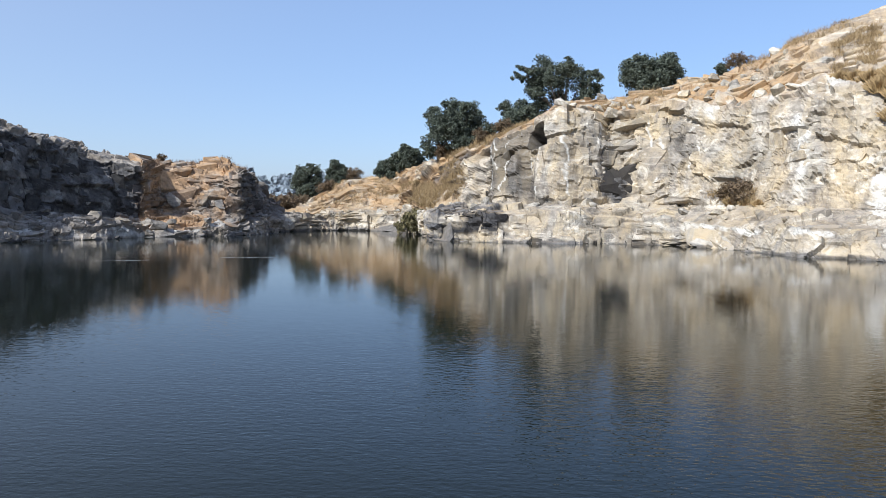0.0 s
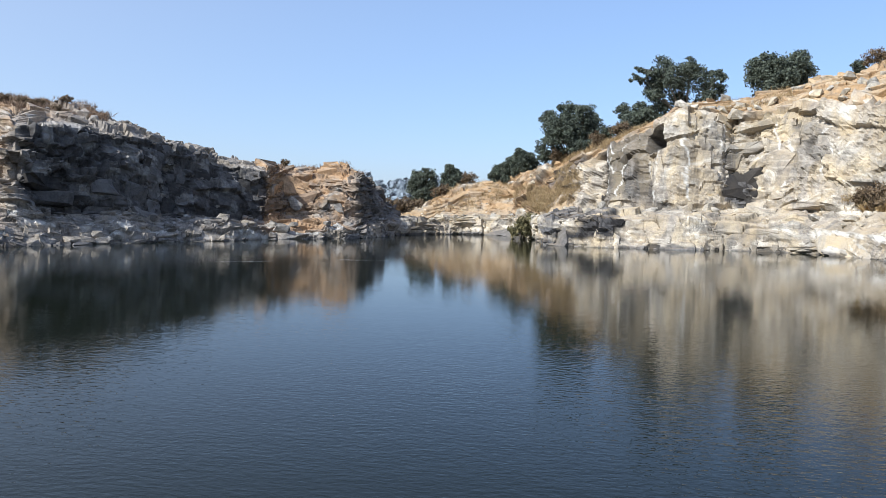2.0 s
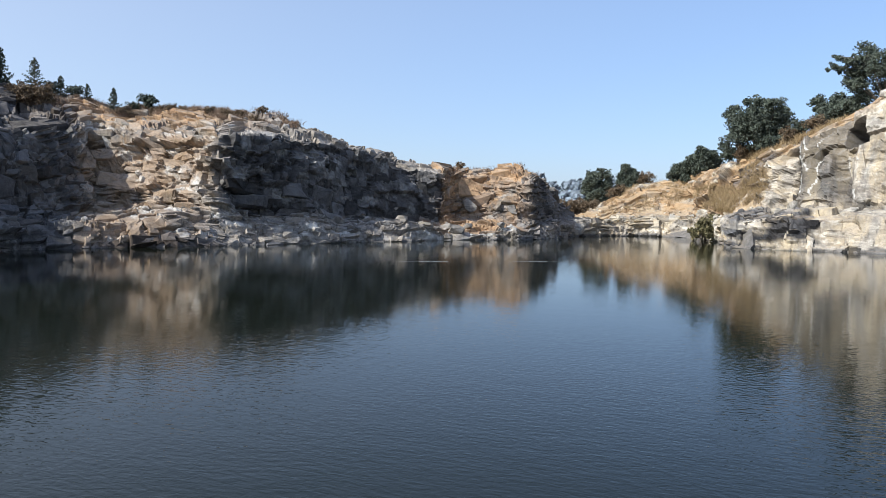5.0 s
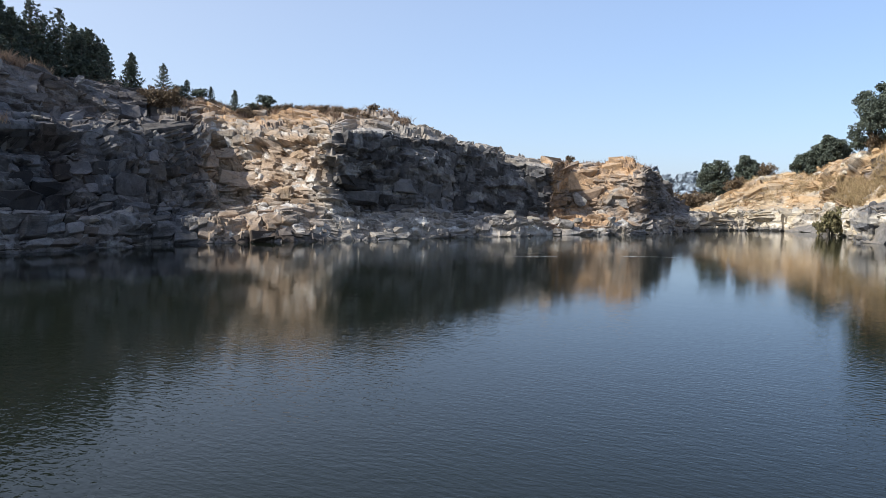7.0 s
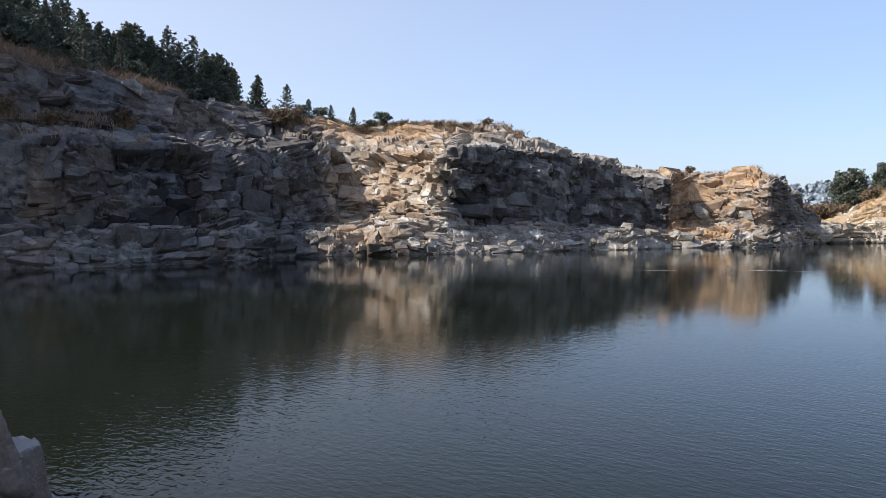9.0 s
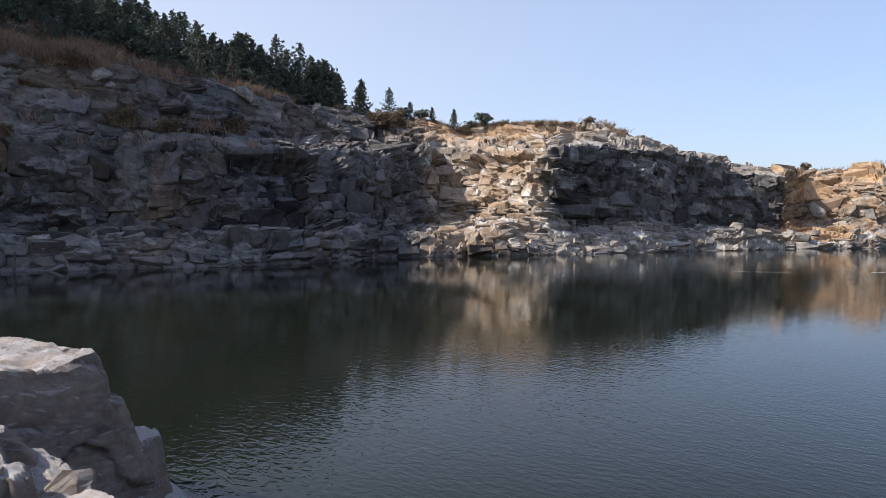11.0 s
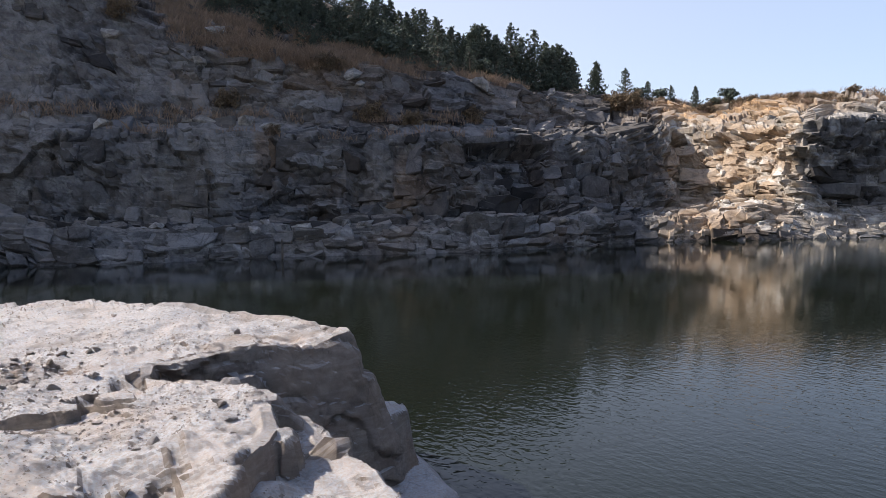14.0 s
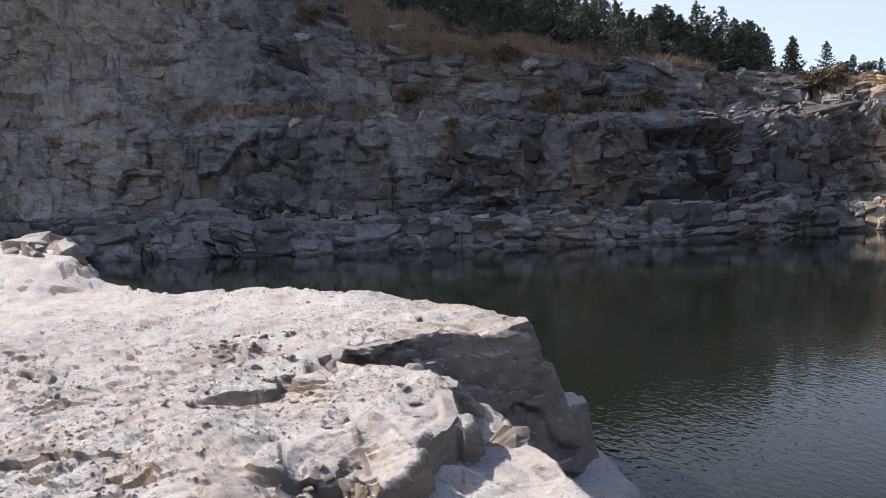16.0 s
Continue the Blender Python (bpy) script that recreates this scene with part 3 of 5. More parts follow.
    jj, ii = np.interp(flat_ring[:, 1], height, np.arange(P.shape[0])), np.interp(flat_ring[:, 0], along, np.arange(cols))
    edge = sample(P, jj, ii)
    mid = np.stack([np.bincount(own, edge[:, k]) / count for k in range(3)], 1)
    nm = sample(N, js[owner], is_[owner])
    nm /= np.linalg.norm(nm, axis=1, keepdims=True)
    busy = f[owner, 3]
    span = np.sqrt(np.bincount(own, np.linalg.norm(edge - mid[own], axis=1)) / count)
    out = (rng.random(m) ** 1.5 * (0.2 + 0.45 * busy) + 0.02) * np.minimum(1, 2.4 * span) * np.where(f[owner, 4] > 4, loose, jut) * (1 - 0.6 * f[owner, 5])
    tilt = rng.normal(size=(m, 3)) * (0.8, 0.8, 1.0) * ((0.1 + 0.14 * busy) * np.where(f[owner, 4] < 3, 0.45, np.where(f[owner, 4] > 4, loose, jut)))[:, None]
    push = out[own] + ((edge - mid[own]) * tilt[own]).sum(1) + 0.05 * rng.normal(size=len(own)) * span[own]
    push = np.clip(push, -0.25, 0.12 + 0.55 * span[own])
    nn = nm[own]
    rear = edge - nn * 0.7
    rim = edge + (mid[own] - edge) * (0.03 * rng.random(len(own)))[:, None] + nn * (push - 0.1 * span[own] * rng.random(len(own)))[:, None]
    front = edge + (mid[own] - edge) * (0.06 + 0.2 * rng.random(len(own)) ** 2)[:, None] + nn * (push + 0.02)[:, None]
    apex = mid + nm * (out + 0.1 * span * rng.normal(size=m))[:, None] + rng.normal(size=(m, 3)) * (0.2 * span)[:, None] * (1 - np.abs(nm))
    tone = np.clip(0.42 + 0.33 * rng.normal(size=m), 0, 1)
    single = np.zeros(m, bool)
    single[np.argsort(-span)[:300]] = True

    def build(name, pick):
        vs, fs, base = [], [], 0
        for k in pick:
            a, b = start[k], start[k + 1]
            q = b - a
            vs += [rear[a:b], rim[a:b], front[a:b], apex[k:k + 1]]
            i0 = np.arange(q)
            i1 = (i0 + 1) % q
            for x, y, z in ((i0, i1, q + i1), (i0, q + i1, q + i0), (q + i0, q + i1, 2 * q + i1), (q + i0, 2 * q + i1, 2 * q + i0), (2 * q + i0, 2 * q + i1, 0 * i0 + 3 * q)):
                fs.append(base + np.stack([x, y, z], 1))
            base += 3 * q + 1
        vs, fs = np.concatenate(vs), np.concatenate(fs)
        k = pick[0]
        a = start[k]
        if np.cross(front[a + 1] - front[a], apex[k] - front[a]) @ nm[k] < 0:
            fs = fs[:, ::-1]
        me = bpy.data.meshes.new(name)
        raw_mesh(me, vs, np.ascontiguousarray(fs))
        reps = 3 * count[pick] + 1
        for key, values in (("rust", f[owner[pick], 0]), ("soil_and_light", f[owner[pick], 1]), ("dark", f[owner[pick], 2]), ("tone", tone[pick])):
            me.attributes.new(key, "FLOAT", "POINT").data.foreach_set("value", np.repeat(values, reps).astype(np.float32))
        me.materials.append(mat)
        ob = new(name, me)
        ob.parent = wall
        return ob

    for k in np.where(single)[0]:
        build("rock_block", np.array([k]))
    tagged(build("small_rock_blocks", np.where(~single)[0]), kind="stuff")


def between(x, lo, hi, soft):
    return np.clip((x - lo) / soft, 0, 1) * np.clip((hi - x) / soft, 0, 1)


FACE = 3  # the profile's level at the foot of the face; 4 is the face's top


def right_relief(a, z):
    face = between(z, 2.95, 4.06, 0.06)
    return (0.6 * between(a, -8.7, -3.9, 0.5) * face - 0.6 * between(a, -11.2, -8.7, 0.5) * face
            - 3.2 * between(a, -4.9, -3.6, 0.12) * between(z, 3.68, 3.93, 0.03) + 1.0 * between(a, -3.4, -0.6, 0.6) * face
            - 1.2 * between(a, -0.6, 0.6, 0.3) * face + 1.2 * between(a, -16.5, -12, 1.0) * face)


def wander(a, z, scale, seed):
    return fbm(np.stack([a * scale, 4.0 * scale * z, 0 * a], 1), 3, seed)


def right_dark(a, z):
    a2, z2 = a + 1.1 * wander(a, z, 0.9, 201), z + 0.16 * wander(a, z, 1.1, 202)
    layers = np.clip(1.1 + 2.6 * fbm(np.stack([a * 0.5, 7.0 * z, 0 * a], 1), 3, 203), 0, 1)
    smudge = np.clip(2.4 * wander(a, z, 0.5, 204) - 0.25, 0, 1)
    # the notch near -4.2 is painted dark, as the shade inside it
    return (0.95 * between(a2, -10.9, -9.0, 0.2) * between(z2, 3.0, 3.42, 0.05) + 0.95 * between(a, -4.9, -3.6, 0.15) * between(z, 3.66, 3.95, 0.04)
            + 0.62 * between(a + 0.4 * (a2 - a), -4.2, 0.2, 0.5) * between(z2, 3.02, 4.2, 0.12) + layers * between(a2, -1.9, 3.9, 0.4) * between(z2, 0.9, 3.0, 0.12)
            + 0.4 * between(a2, -11.5, -8.7, 0.4) * between(z2, 3.4, 4.1, 0.2) + 0.8 * np.clip(3 * wander(a, z, 0.7, 206) + 0.4, 0, 1) * between(a2, -0.6, 4.5, 0.5) * between(z2, 3.75, 5.0, 0.2) + 0.45 * smudge * between(z, 1, 4.2, 0.2) + 0.5 * layers * between(a2, -12.5, -9.5, 0.6) * between(z2, 1.0, 2.6, 0.2))


def right_sound(a, z):
    face = between(z, 2.95, 4.02, 0.08)
    return face * (0.95 * between(a, -8.7, -0.6, 0.3) + 0.5 * between(a, -20, -11.2, 0.6) + 0.6 * between(a, -31, -20, 1.0)) + 0.35 * between(z, 1.0, 2.9, 0.2) * between(a, -34, -1, 1)


def right_veins(a, z):
    """White quartz running down the face in crooked lines."""
    out = 0 * a
    for k, (where, lo, hi, wide, lean) in enumerate(((-6.05, 3.05, 3.75, 0.09, 0.25), (-4.35, 3.45, 3.95, 0.11, -0.5), (-3.5, 3.4, 3.62, 0.08, -0.8), (-2.05, 3.1, 3.9, 0.08, -1.0), (-0.75, 3.2, 4.0, 0.16, 0.2),
                                                     (-1.2, 3.5, 4.0, 0.09, 0.4), (-12.6, 3.1, 3.7, 0.12, -0.4), (-11.9, 3.5, 3.9, 0.1, 0.6), (-15.2, 3.3, 3.9, 0.1, 0.3), (-8.3, 3.6, 4.0, 0.07, 0.2), (-3.9, 3.05, 3.4, 0.1, 0.3))):
        line = where + lean * (z - 3.5) + 0.6 * wander(0 * a + where, z, 1.9, 210 + k)
        out = np.maximum(out, np.clip(1.5 - np.abs(a - line) / (0.6 * wide), 0, 1) * between(z, lo, hi, 0.05))
    patches = np.clip(6 * fbm(np.stack([0.6 * a, 2.2 * z, 0 * a], 1), 4, 230) - 1.3, 0, 1) * between(a, -34, -12.5, 3) * between(z, 1, 4.6, 0.3)
    return np.maximum(out, 0.85 * patches)


rock_wall("rock_wall_right", RIGHT_CLIFF, PALE_ROCK,
          lambda a, z, v: np.clip(0.15 + 0.85 * between(z, 3.9, 9, 0.5) * np.clip((a + 24) / 4, 0.3, 1) + 0.8 * between(a, 0.8, 14, 2) * between(z, 2.6, 9, 0.5), 0, 1),
          lambda a, z, v: np.clip(0.3 + between(z, 4.0, 9, 0.7) * np.clip((a + 24) / 4, 0.25, 1), 0, 1),
          "sunlit pale broken quarry cliff with white and rusty patches", right_relief, right_dark, size=(2.1, 0.5),
          bare=lambda a, z: np.where(z < 4, np.where(a > 0.8, np.where(z > 3, np.where(z > 3.6, 0.95, np.where(a > 5.5, 0.9, 0.5)), 1.0), 0.9), np.where(a < -3, 0.9, 0.7)), shatter=lambda a, z: 0.6 * between(a, 1.5, 20, 2.0), seed=4, jut=0.42,
          sound=right_sound, white_marks=right_veins)
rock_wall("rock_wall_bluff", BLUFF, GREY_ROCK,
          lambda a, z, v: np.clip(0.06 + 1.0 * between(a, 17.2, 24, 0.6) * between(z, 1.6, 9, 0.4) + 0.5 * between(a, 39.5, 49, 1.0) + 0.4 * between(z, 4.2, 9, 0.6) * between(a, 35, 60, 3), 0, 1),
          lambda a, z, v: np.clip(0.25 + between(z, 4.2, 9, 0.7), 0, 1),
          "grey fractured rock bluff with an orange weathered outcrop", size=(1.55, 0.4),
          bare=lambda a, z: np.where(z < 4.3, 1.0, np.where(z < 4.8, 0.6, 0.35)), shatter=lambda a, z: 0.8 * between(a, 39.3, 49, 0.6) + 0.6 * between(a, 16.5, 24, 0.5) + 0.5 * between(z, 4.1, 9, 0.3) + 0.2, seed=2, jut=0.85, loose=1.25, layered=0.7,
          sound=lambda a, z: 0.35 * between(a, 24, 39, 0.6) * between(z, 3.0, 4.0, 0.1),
          # shade painted on faces turned from the sun; the sunlit corner stays clear
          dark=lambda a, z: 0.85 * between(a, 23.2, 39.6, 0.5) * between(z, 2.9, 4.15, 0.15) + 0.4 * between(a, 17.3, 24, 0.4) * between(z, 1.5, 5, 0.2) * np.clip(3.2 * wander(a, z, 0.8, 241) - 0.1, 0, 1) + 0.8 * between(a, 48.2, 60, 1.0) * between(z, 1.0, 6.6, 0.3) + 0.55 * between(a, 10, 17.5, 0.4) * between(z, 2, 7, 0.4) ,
          white_marks=lambda a, z: 0.7 * between(a, 15, 47.5, 1) * np.clip(5 * fbm(np.stack([0.8 * a, 3 * z, 0 * a], 1), 4, 242) - 0.35, 0, 1) * between(z, 1.2, 3.1, 0.2) + (0.28 + 0.3 * between(a, 39.5, 49, 0.5)) * between(a, 23, 60, 1) * between(z, 3.1, 4.4, 0.1) * np.clip(6 * fbm(np.stack([1.4 * a, 7 * z, 0 * a], 1), 4, 253) - 0.8, 0, 1))
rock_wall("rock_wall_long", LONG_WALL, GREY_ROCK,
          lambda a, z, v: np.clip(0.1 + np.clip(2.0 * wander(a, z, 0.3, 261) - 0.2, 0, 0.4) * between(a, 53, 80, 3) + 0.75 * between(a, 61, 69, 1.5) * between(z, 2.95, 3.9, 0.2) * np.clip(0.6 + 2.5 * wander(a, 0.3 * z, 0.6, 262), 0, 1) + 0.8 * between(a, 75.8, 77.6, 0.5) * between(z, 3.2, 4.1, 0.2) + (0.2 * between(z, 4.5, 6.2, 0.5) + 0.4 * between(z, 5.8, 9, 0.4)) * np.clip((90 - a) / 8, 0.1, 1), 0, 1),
          # the even 0.4 of dust also paints light on the level tops
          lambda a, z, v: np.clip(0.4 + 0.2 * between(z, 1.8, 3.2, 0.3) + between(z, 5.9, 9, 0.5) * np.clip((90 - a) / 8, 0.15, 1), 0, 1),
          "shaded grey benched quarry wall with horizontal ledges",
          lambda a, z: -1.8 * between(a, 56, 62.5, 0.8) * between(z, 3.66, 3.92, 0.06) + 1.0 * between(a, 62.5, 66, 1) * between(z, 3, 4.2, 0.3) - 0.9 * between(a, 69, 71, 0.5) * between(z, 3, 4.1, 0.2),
          # painted shade, thinned past 88 for sun glare, deeper in the overhang's recess
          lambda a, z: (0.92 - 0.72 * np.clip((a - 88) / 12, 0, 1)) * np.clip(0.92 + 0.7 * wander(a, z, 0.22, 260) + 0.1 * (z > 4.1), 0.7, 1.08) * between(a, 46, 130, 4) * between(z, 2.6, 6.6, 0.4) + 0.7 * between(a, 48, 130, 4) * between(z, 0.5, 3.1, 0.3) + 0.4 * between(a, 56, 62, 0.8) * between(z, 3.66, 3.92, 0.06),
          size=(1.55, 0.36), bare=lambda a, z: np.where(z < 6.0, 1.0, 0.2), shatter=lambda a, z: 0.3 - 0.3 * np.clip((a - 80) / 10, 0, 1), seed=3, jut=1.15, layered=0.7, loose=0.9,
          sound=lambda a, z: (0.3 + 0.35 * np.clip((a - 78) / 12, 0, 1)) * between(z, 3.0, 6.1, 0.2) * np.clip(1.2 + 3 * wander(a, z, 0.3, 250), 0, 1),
          # pale streaks painted for the shelf's layered highlights, faint patches above
          white_marks=lambda a, z: np.maximum(0.25 * between(z, 1.0, 3.05, 0.2) * np.clip(6 * fbm(np.stack([0.5 * a, 9 * z, 0 * a], 1), 4, 251) - 0.6, 0, 1), 0.08 * between(z, 3, 6.2, 0.2) * np.clip(6 * fbm(np.stack([1.4 * a, 7 * z, 0 * a], 1), 4, 252) - 0.9, 0, 1)))


# ---------------------------------------------------------------- the near ledge
def outside(px, py, corners):
    """Signed distance to a polygon, positive outside."""
    d = np.full(px.shape, 1e9)
    inside = np.zeros(px.shape, bool)
    for (ax, ay), (bx, by) in zip(corners, corners[1:] + corners[:1]):
        ex, ey = bx - ax, by - ay
        t = np.clip(((px - ax) * ex + (py - ay) * ey) / (ex * ex + ey * ey), 0, 1)
        d = np.minimum(d, np.hypot(px - ax - t * ex, py - ay - t * ey))
        cross = (ay > py) != (by > py)
        inside ^= cross & (px < (bx - ax) * (py - ay) / (by - ay + 1e-12) + ax)
    return np.where(inside, -d, d)


MAIN_SLAB = [(-9.15, 3.25), (-8.98, 2.3), (-8.95, 1.5), (-8.7, 0.9), (-8.3, 0.72), (-7.75, 1.05), (-6.85, 1.56), (-5.5, 1.4), (-4.57, 0.7), (-3.4, -0.6), (-2.0, -3.0), (10, -8), (40, -12), (40, -45), (-45, -45),
             (-45, -17), (-33, -9.5), (-27, -6.2), (-23.5, -4.7), (-20.0, -3.8), (-16.2, -1.6), (-15.9, -0.2), (-14.0, 0.9), (-12.6, 2.06), (-11.0, 2.97)]
LOW_SLAB = [(-9.4, 0.4), (-8.75, 1.25), (-7.9, 1.4), (-7.2, 1.7), (-6.5, 1.9), (-5.5, 1.85), (-4.64, 1.9), (-2.5, 2.1), (0, 2.2), (3, 1.5), (12, -6), (40, -10), (40, -40), (-6, -6)]
FOOT_SLAB = [(-10.2, 3.2), (-9.75, 4.25), (-8.4, 4.05), (-7.3, 3.4), (-5.5, 2.5), (-3, 2.4), (0, 2.8), (0, -3), (-8, -2)]

STUB = [(-10.3, 3.0), (-10.1, 4.2), (-9.3, 4.0), (-8.75, 2.9), (-8.6, 1.9), (-9.3, 1.2)]  # the block left standing at the foot of the nose


def near_ledge():
    ax = np.concatenate([np.arange(-46, -18, 0.4), np.arange(-18, -12, 0.12), np.arange(-12, -8, 0.045), np.arange(-8, -3.6, 0.026), np.arange(-3.6, 4, 0.09), np.arange(4, 13, 0.2), np.arange(13, 42, 1.5)])
    ay = np.concatenate([np.arange(-46, -10, 1.0), np.arange(-10, -3, 0.13), np.arange(-3, 2.4, 0.03), np.arange(2.4, 5.2, 0.045)])
    X, Y = np.meshgrid(ax, ay)
    v = np.stack([X.ravel(), Y.ravel(), 0 * X.ravel()], 1)
    x, y = v[:, 0], v[:, 1]
    wob = 0.14 * fbm(v / 1.1, 3, 3) + 0.025 * fbm(v / 0.25, 3, 5)
    s2, t2, j2 = blocks(v / (1.1, 0.9, 1) + 0.3 * fbm(v / 0.8, 2, 9)[:, None], 51)
    sd = outside(x, y, MAIN_SLAB) + 0.5 * wob
    p1, q1, k1 = blocks(v / (0.55, 0.5, 1) + 0.4 * fbm(v / 0.5, 2, 19)[:, None], 57)
    p3, q3, k3 = blocks(v / (0.16, 0.15, 1) + 0.4 * fbm(v / 0.15, 2, 29)[:, None], 58)
    crust = np.clip(0.4 + 2.2 * fbm(v / 2.2, 3, 66), 0, 1)
    top = 1.9 + crust * (0.06 * p1 + 0.05 * q1 + 0.026 * p3 + 0.024 * q3) - np.exp(-(((x + 4.9) / 0.45) ** 2 + ((y - 0.3) / 0.36) ** 2)) * (0.28 + 0.16 * p3) + 0.1 * fbm(v / 3.0, 3, 61) + 0.1 * fbm(v / 0.5, 4, 62) + 0.034 * fbm(v / 0.14, 3, 63) + 0.02 * fbm(v / 0.055, 2, 65)
    side = 0.191 * x - 0.982 * y + 0.25 * fbm(v / 0.9, 3, 64)
    top += np.interp(side + 0.3 * p1, [-0.15, 0, 0.3, 0.36, 0.65, 4], [0, 0.15, 0.25, 0.42, 0.55, 0.7]) * np.clip((-17.0 - x + 2 * wob + 0.6 * s2) / 2.5, 0, 1)
    rubble = np.exp(-(((x + 9.2) / 0.75) ** 2 + ((y + 0.35) / 0.5) ** 2))  # a patch of trodden crumbs
    top += rubble * (0.07 * p3 + 0.06 * q3)
    across, run = 0.447 * (x + 8.6) + 0.894 * (y - 0.6), 0.894 * (x + 8.6) - 0.447 * (y - 0.6)  # a worn step across the slab
    top -= 0.15 * np.clip((across + 0.05 + 3.0 * wob + 0.2 * p1) / (0.12 + 0.1 * np.abs(q1)), 0, 1) * np.exp(-np.clip(across, 0, 9) / 0.6) * np.clip((run - 0.2) / 0.4, 0, 1) * np.clip((1.9 - run + 2 * p1) / 0.6, 0, 1)
    top += 0.12 * np.exp(-(((x + 12.5) / 3) ** 2 + ((y - 1.2) / 1.2) ** 2))
    sd = np.where(x > -13, sd + 0.34 * np.clip(s2 + 0.15, 0, 1), sd)
    main = top - np.interp(sd, [0, 0.06, 0.16, 4], [0, 0.06, 3.0, 5])
    sd = outside(x, y, LOW_SLAB) + 0.5 * wob
    low = top - 0.25 - np.interp(sd, [0, 0.05, 0.15, 3], [0, 0.06, 3.0, 5])
    sd = outside(x, y, FOOT_SLAB) + wob * 0.5
    foot = 0.12 + 0.05 * fbm(v / 0.8, 3, 71) - np.interp(sd, [0, 0.15, 0.6, 3], [0, 0.12, 0.8, 3])
    stub = 0.82 + 0.1 * fbm(v / 0.5, 3, 72) + 0.12 * s2 - np.interp(outside(x, y, STUB) + 1.6 * wob - 0.1 * p1, [0, 0.05, 0.2, 3], [0, 0.06, 1.2, 3])
    v[:, 2] = np.maximum(np.maximum(np.maximum(main, low), foot), stub)
    joint = 0 * x
    # dust is cut in the hollow and crumb patch to paint their shade
    ob = sheet("rock_ledge", v, len(ay), len(ax), LEDGE_ROCK, True, (("rust", np.clip(0.2 + 1.5 * fbm(v / 0.9, 4, 92), 0, 0.8)), ("soil_and_light", np.clip(1.25 - 0.9 * np.clip(2.6 * fbm(v / 0.8, 4, 91) - 0.2, 0, 1) - np.clip(0.5 + 3 * fbm(v / 0.2, 3, 93), 0, 1) * rubble - 0.8 * np.exp(-(((x + 4.85) / 0.4) ** 2 + ((y - 0.34) / 0.3) ** 2)), 0.1, 1)), ("tone", np.clip(0.5 + 0.4 * s2 + 0.6 * fbm(v / 0.7, 3, 90), 0, 1)), ("joint", joint)))
    tagged(ob, "pale dusty sunlit rock ledge with a broken edge", "rock ledge", kind="structure")
    GRIDS["ledge"] = (v.reshape(len(ay), len(ax), 3), ax, ay)


near_ledge()


def ledge_face(path, high, low, batter, seed):
    """The ledge's broken side: a fractured sheet along its plan, from the rim down into the water."""
    pts = np.array(path, float)
    run = np.concatenate([[0], np.cumsum(np.hypot(*np.diff(pts, axis=0).T))])
    t = np.arange(0, run[-1], 0.035)
    xy = np.stack([np.interp(t, run, pts[:, k]) for k in range(2)], 1)
    for _ in range(30):
        xy[1:-1] = (xy[:-2] + 2 * xy[1:-1] + xy[2:]) / 4
    tan = np.gradient(xy, axis=0)
    for _ in range(60):
        tan[1:-1] = (tan[:-2] + 2 * tan[1:-1] + tan[2:]) / 4
    tan /= np.linalg.norm(tan, axis=1, keepdims=True)
    nrm = np.stack([tan[:, 1], -tan[:, 0], 0 * t], 1)
    g, gx, gy = GRIDS["ledge"]
    inner = xy - 0.38 * nrm[:, :2]
    lip = g[np.clip(np.searchsorted(gy, inner[:, 1]), 0, len(gy) - 1), np.clip(np.searchsorted(gx, inner[:, 0]), 0, len(gx) - 1), 2]
    lip = np.where(np.abs(lip - high) < 0.3, lip, high)
    for _ in range(8):
        lip[1:-1] = (lip[:-2] + 2 * lip[1:-1] + lip[2:]) / 4
    h = np.concatenate([[-0.12, -0.04], np.arange(0, 1.001, 0.04 / (high - low))])
    v = np.zeros((len(h), len(t), 3))
    v[:, :, :2] = xy[None] + nrm[None, :, :2] * (batter * np.clip(h, 0, 1) ** 0.9)[:, None, None]
    v[:, :, 2] = lip[None] - (lip[None] - low) * np.clip(h, 0, 1)[:, None] + np.where(h < -0.1, -0.12, np.where(h < 0, 0.012, 0))[:, None]
    q = v.reshape(-1, 3)
    b1, c1, e1 = blocks(q / (1.7, 1.7, 0.8) + 0.15 * value_noise(q / 1.2, seed)[:, None], seed)
    b2, c2, e2 = blocks(q / (0.36, 0.36, 0.17), seed + 1)
    d = 0.24 * b1 + 0.2 * c1 - 0.05 * e1 + 0.014 * b2 + 0.018 * c2 - 0.01 * e2 + 0.09 * fbm(q / 0.8, 3, seed) + 0.03 * fbm(q / 0.1, 3, seed)
    d = d * np.repeat(np.clip(h * 6 + 0.45, 0.3, 1), len(t)) + np.repeat(np.where(h < 0, h * 2.6, 0), len(t))
    q = q + nrm[None].repeat(len(h), 0).reshape(-1, 3) * d[:, None]
    q[:, 2] += 0.05 * b2 * np.repeat(h > 0.02, len(t))
    q[:, 2] += (0.03 * fbm(q / 0.14, 3, 63) + 0.02 * fbm(q / 0.06, 2, 65)) * np.repeat(h < 0.02, len(t))
    joint = np.clip(0.7 * e1 + 0.4 * e2 - 0.25, 0, 1)
    ob = sheet("broken_face", q, len(h), len(t), LEDGE_ROCK, False, (("rust", 0.3 + 0 * d), ("soil_and_light", 0.7 + 0 * d), ("tone", np.clip(0.4 + 0.5 * b1 + 0.4 * b2, 0, 1)), ("joint", joint)))
    ob.parent = bpy.data.objects["rock_ledge"]
    tagged(ob, "raw brown fractured side of the ledge")


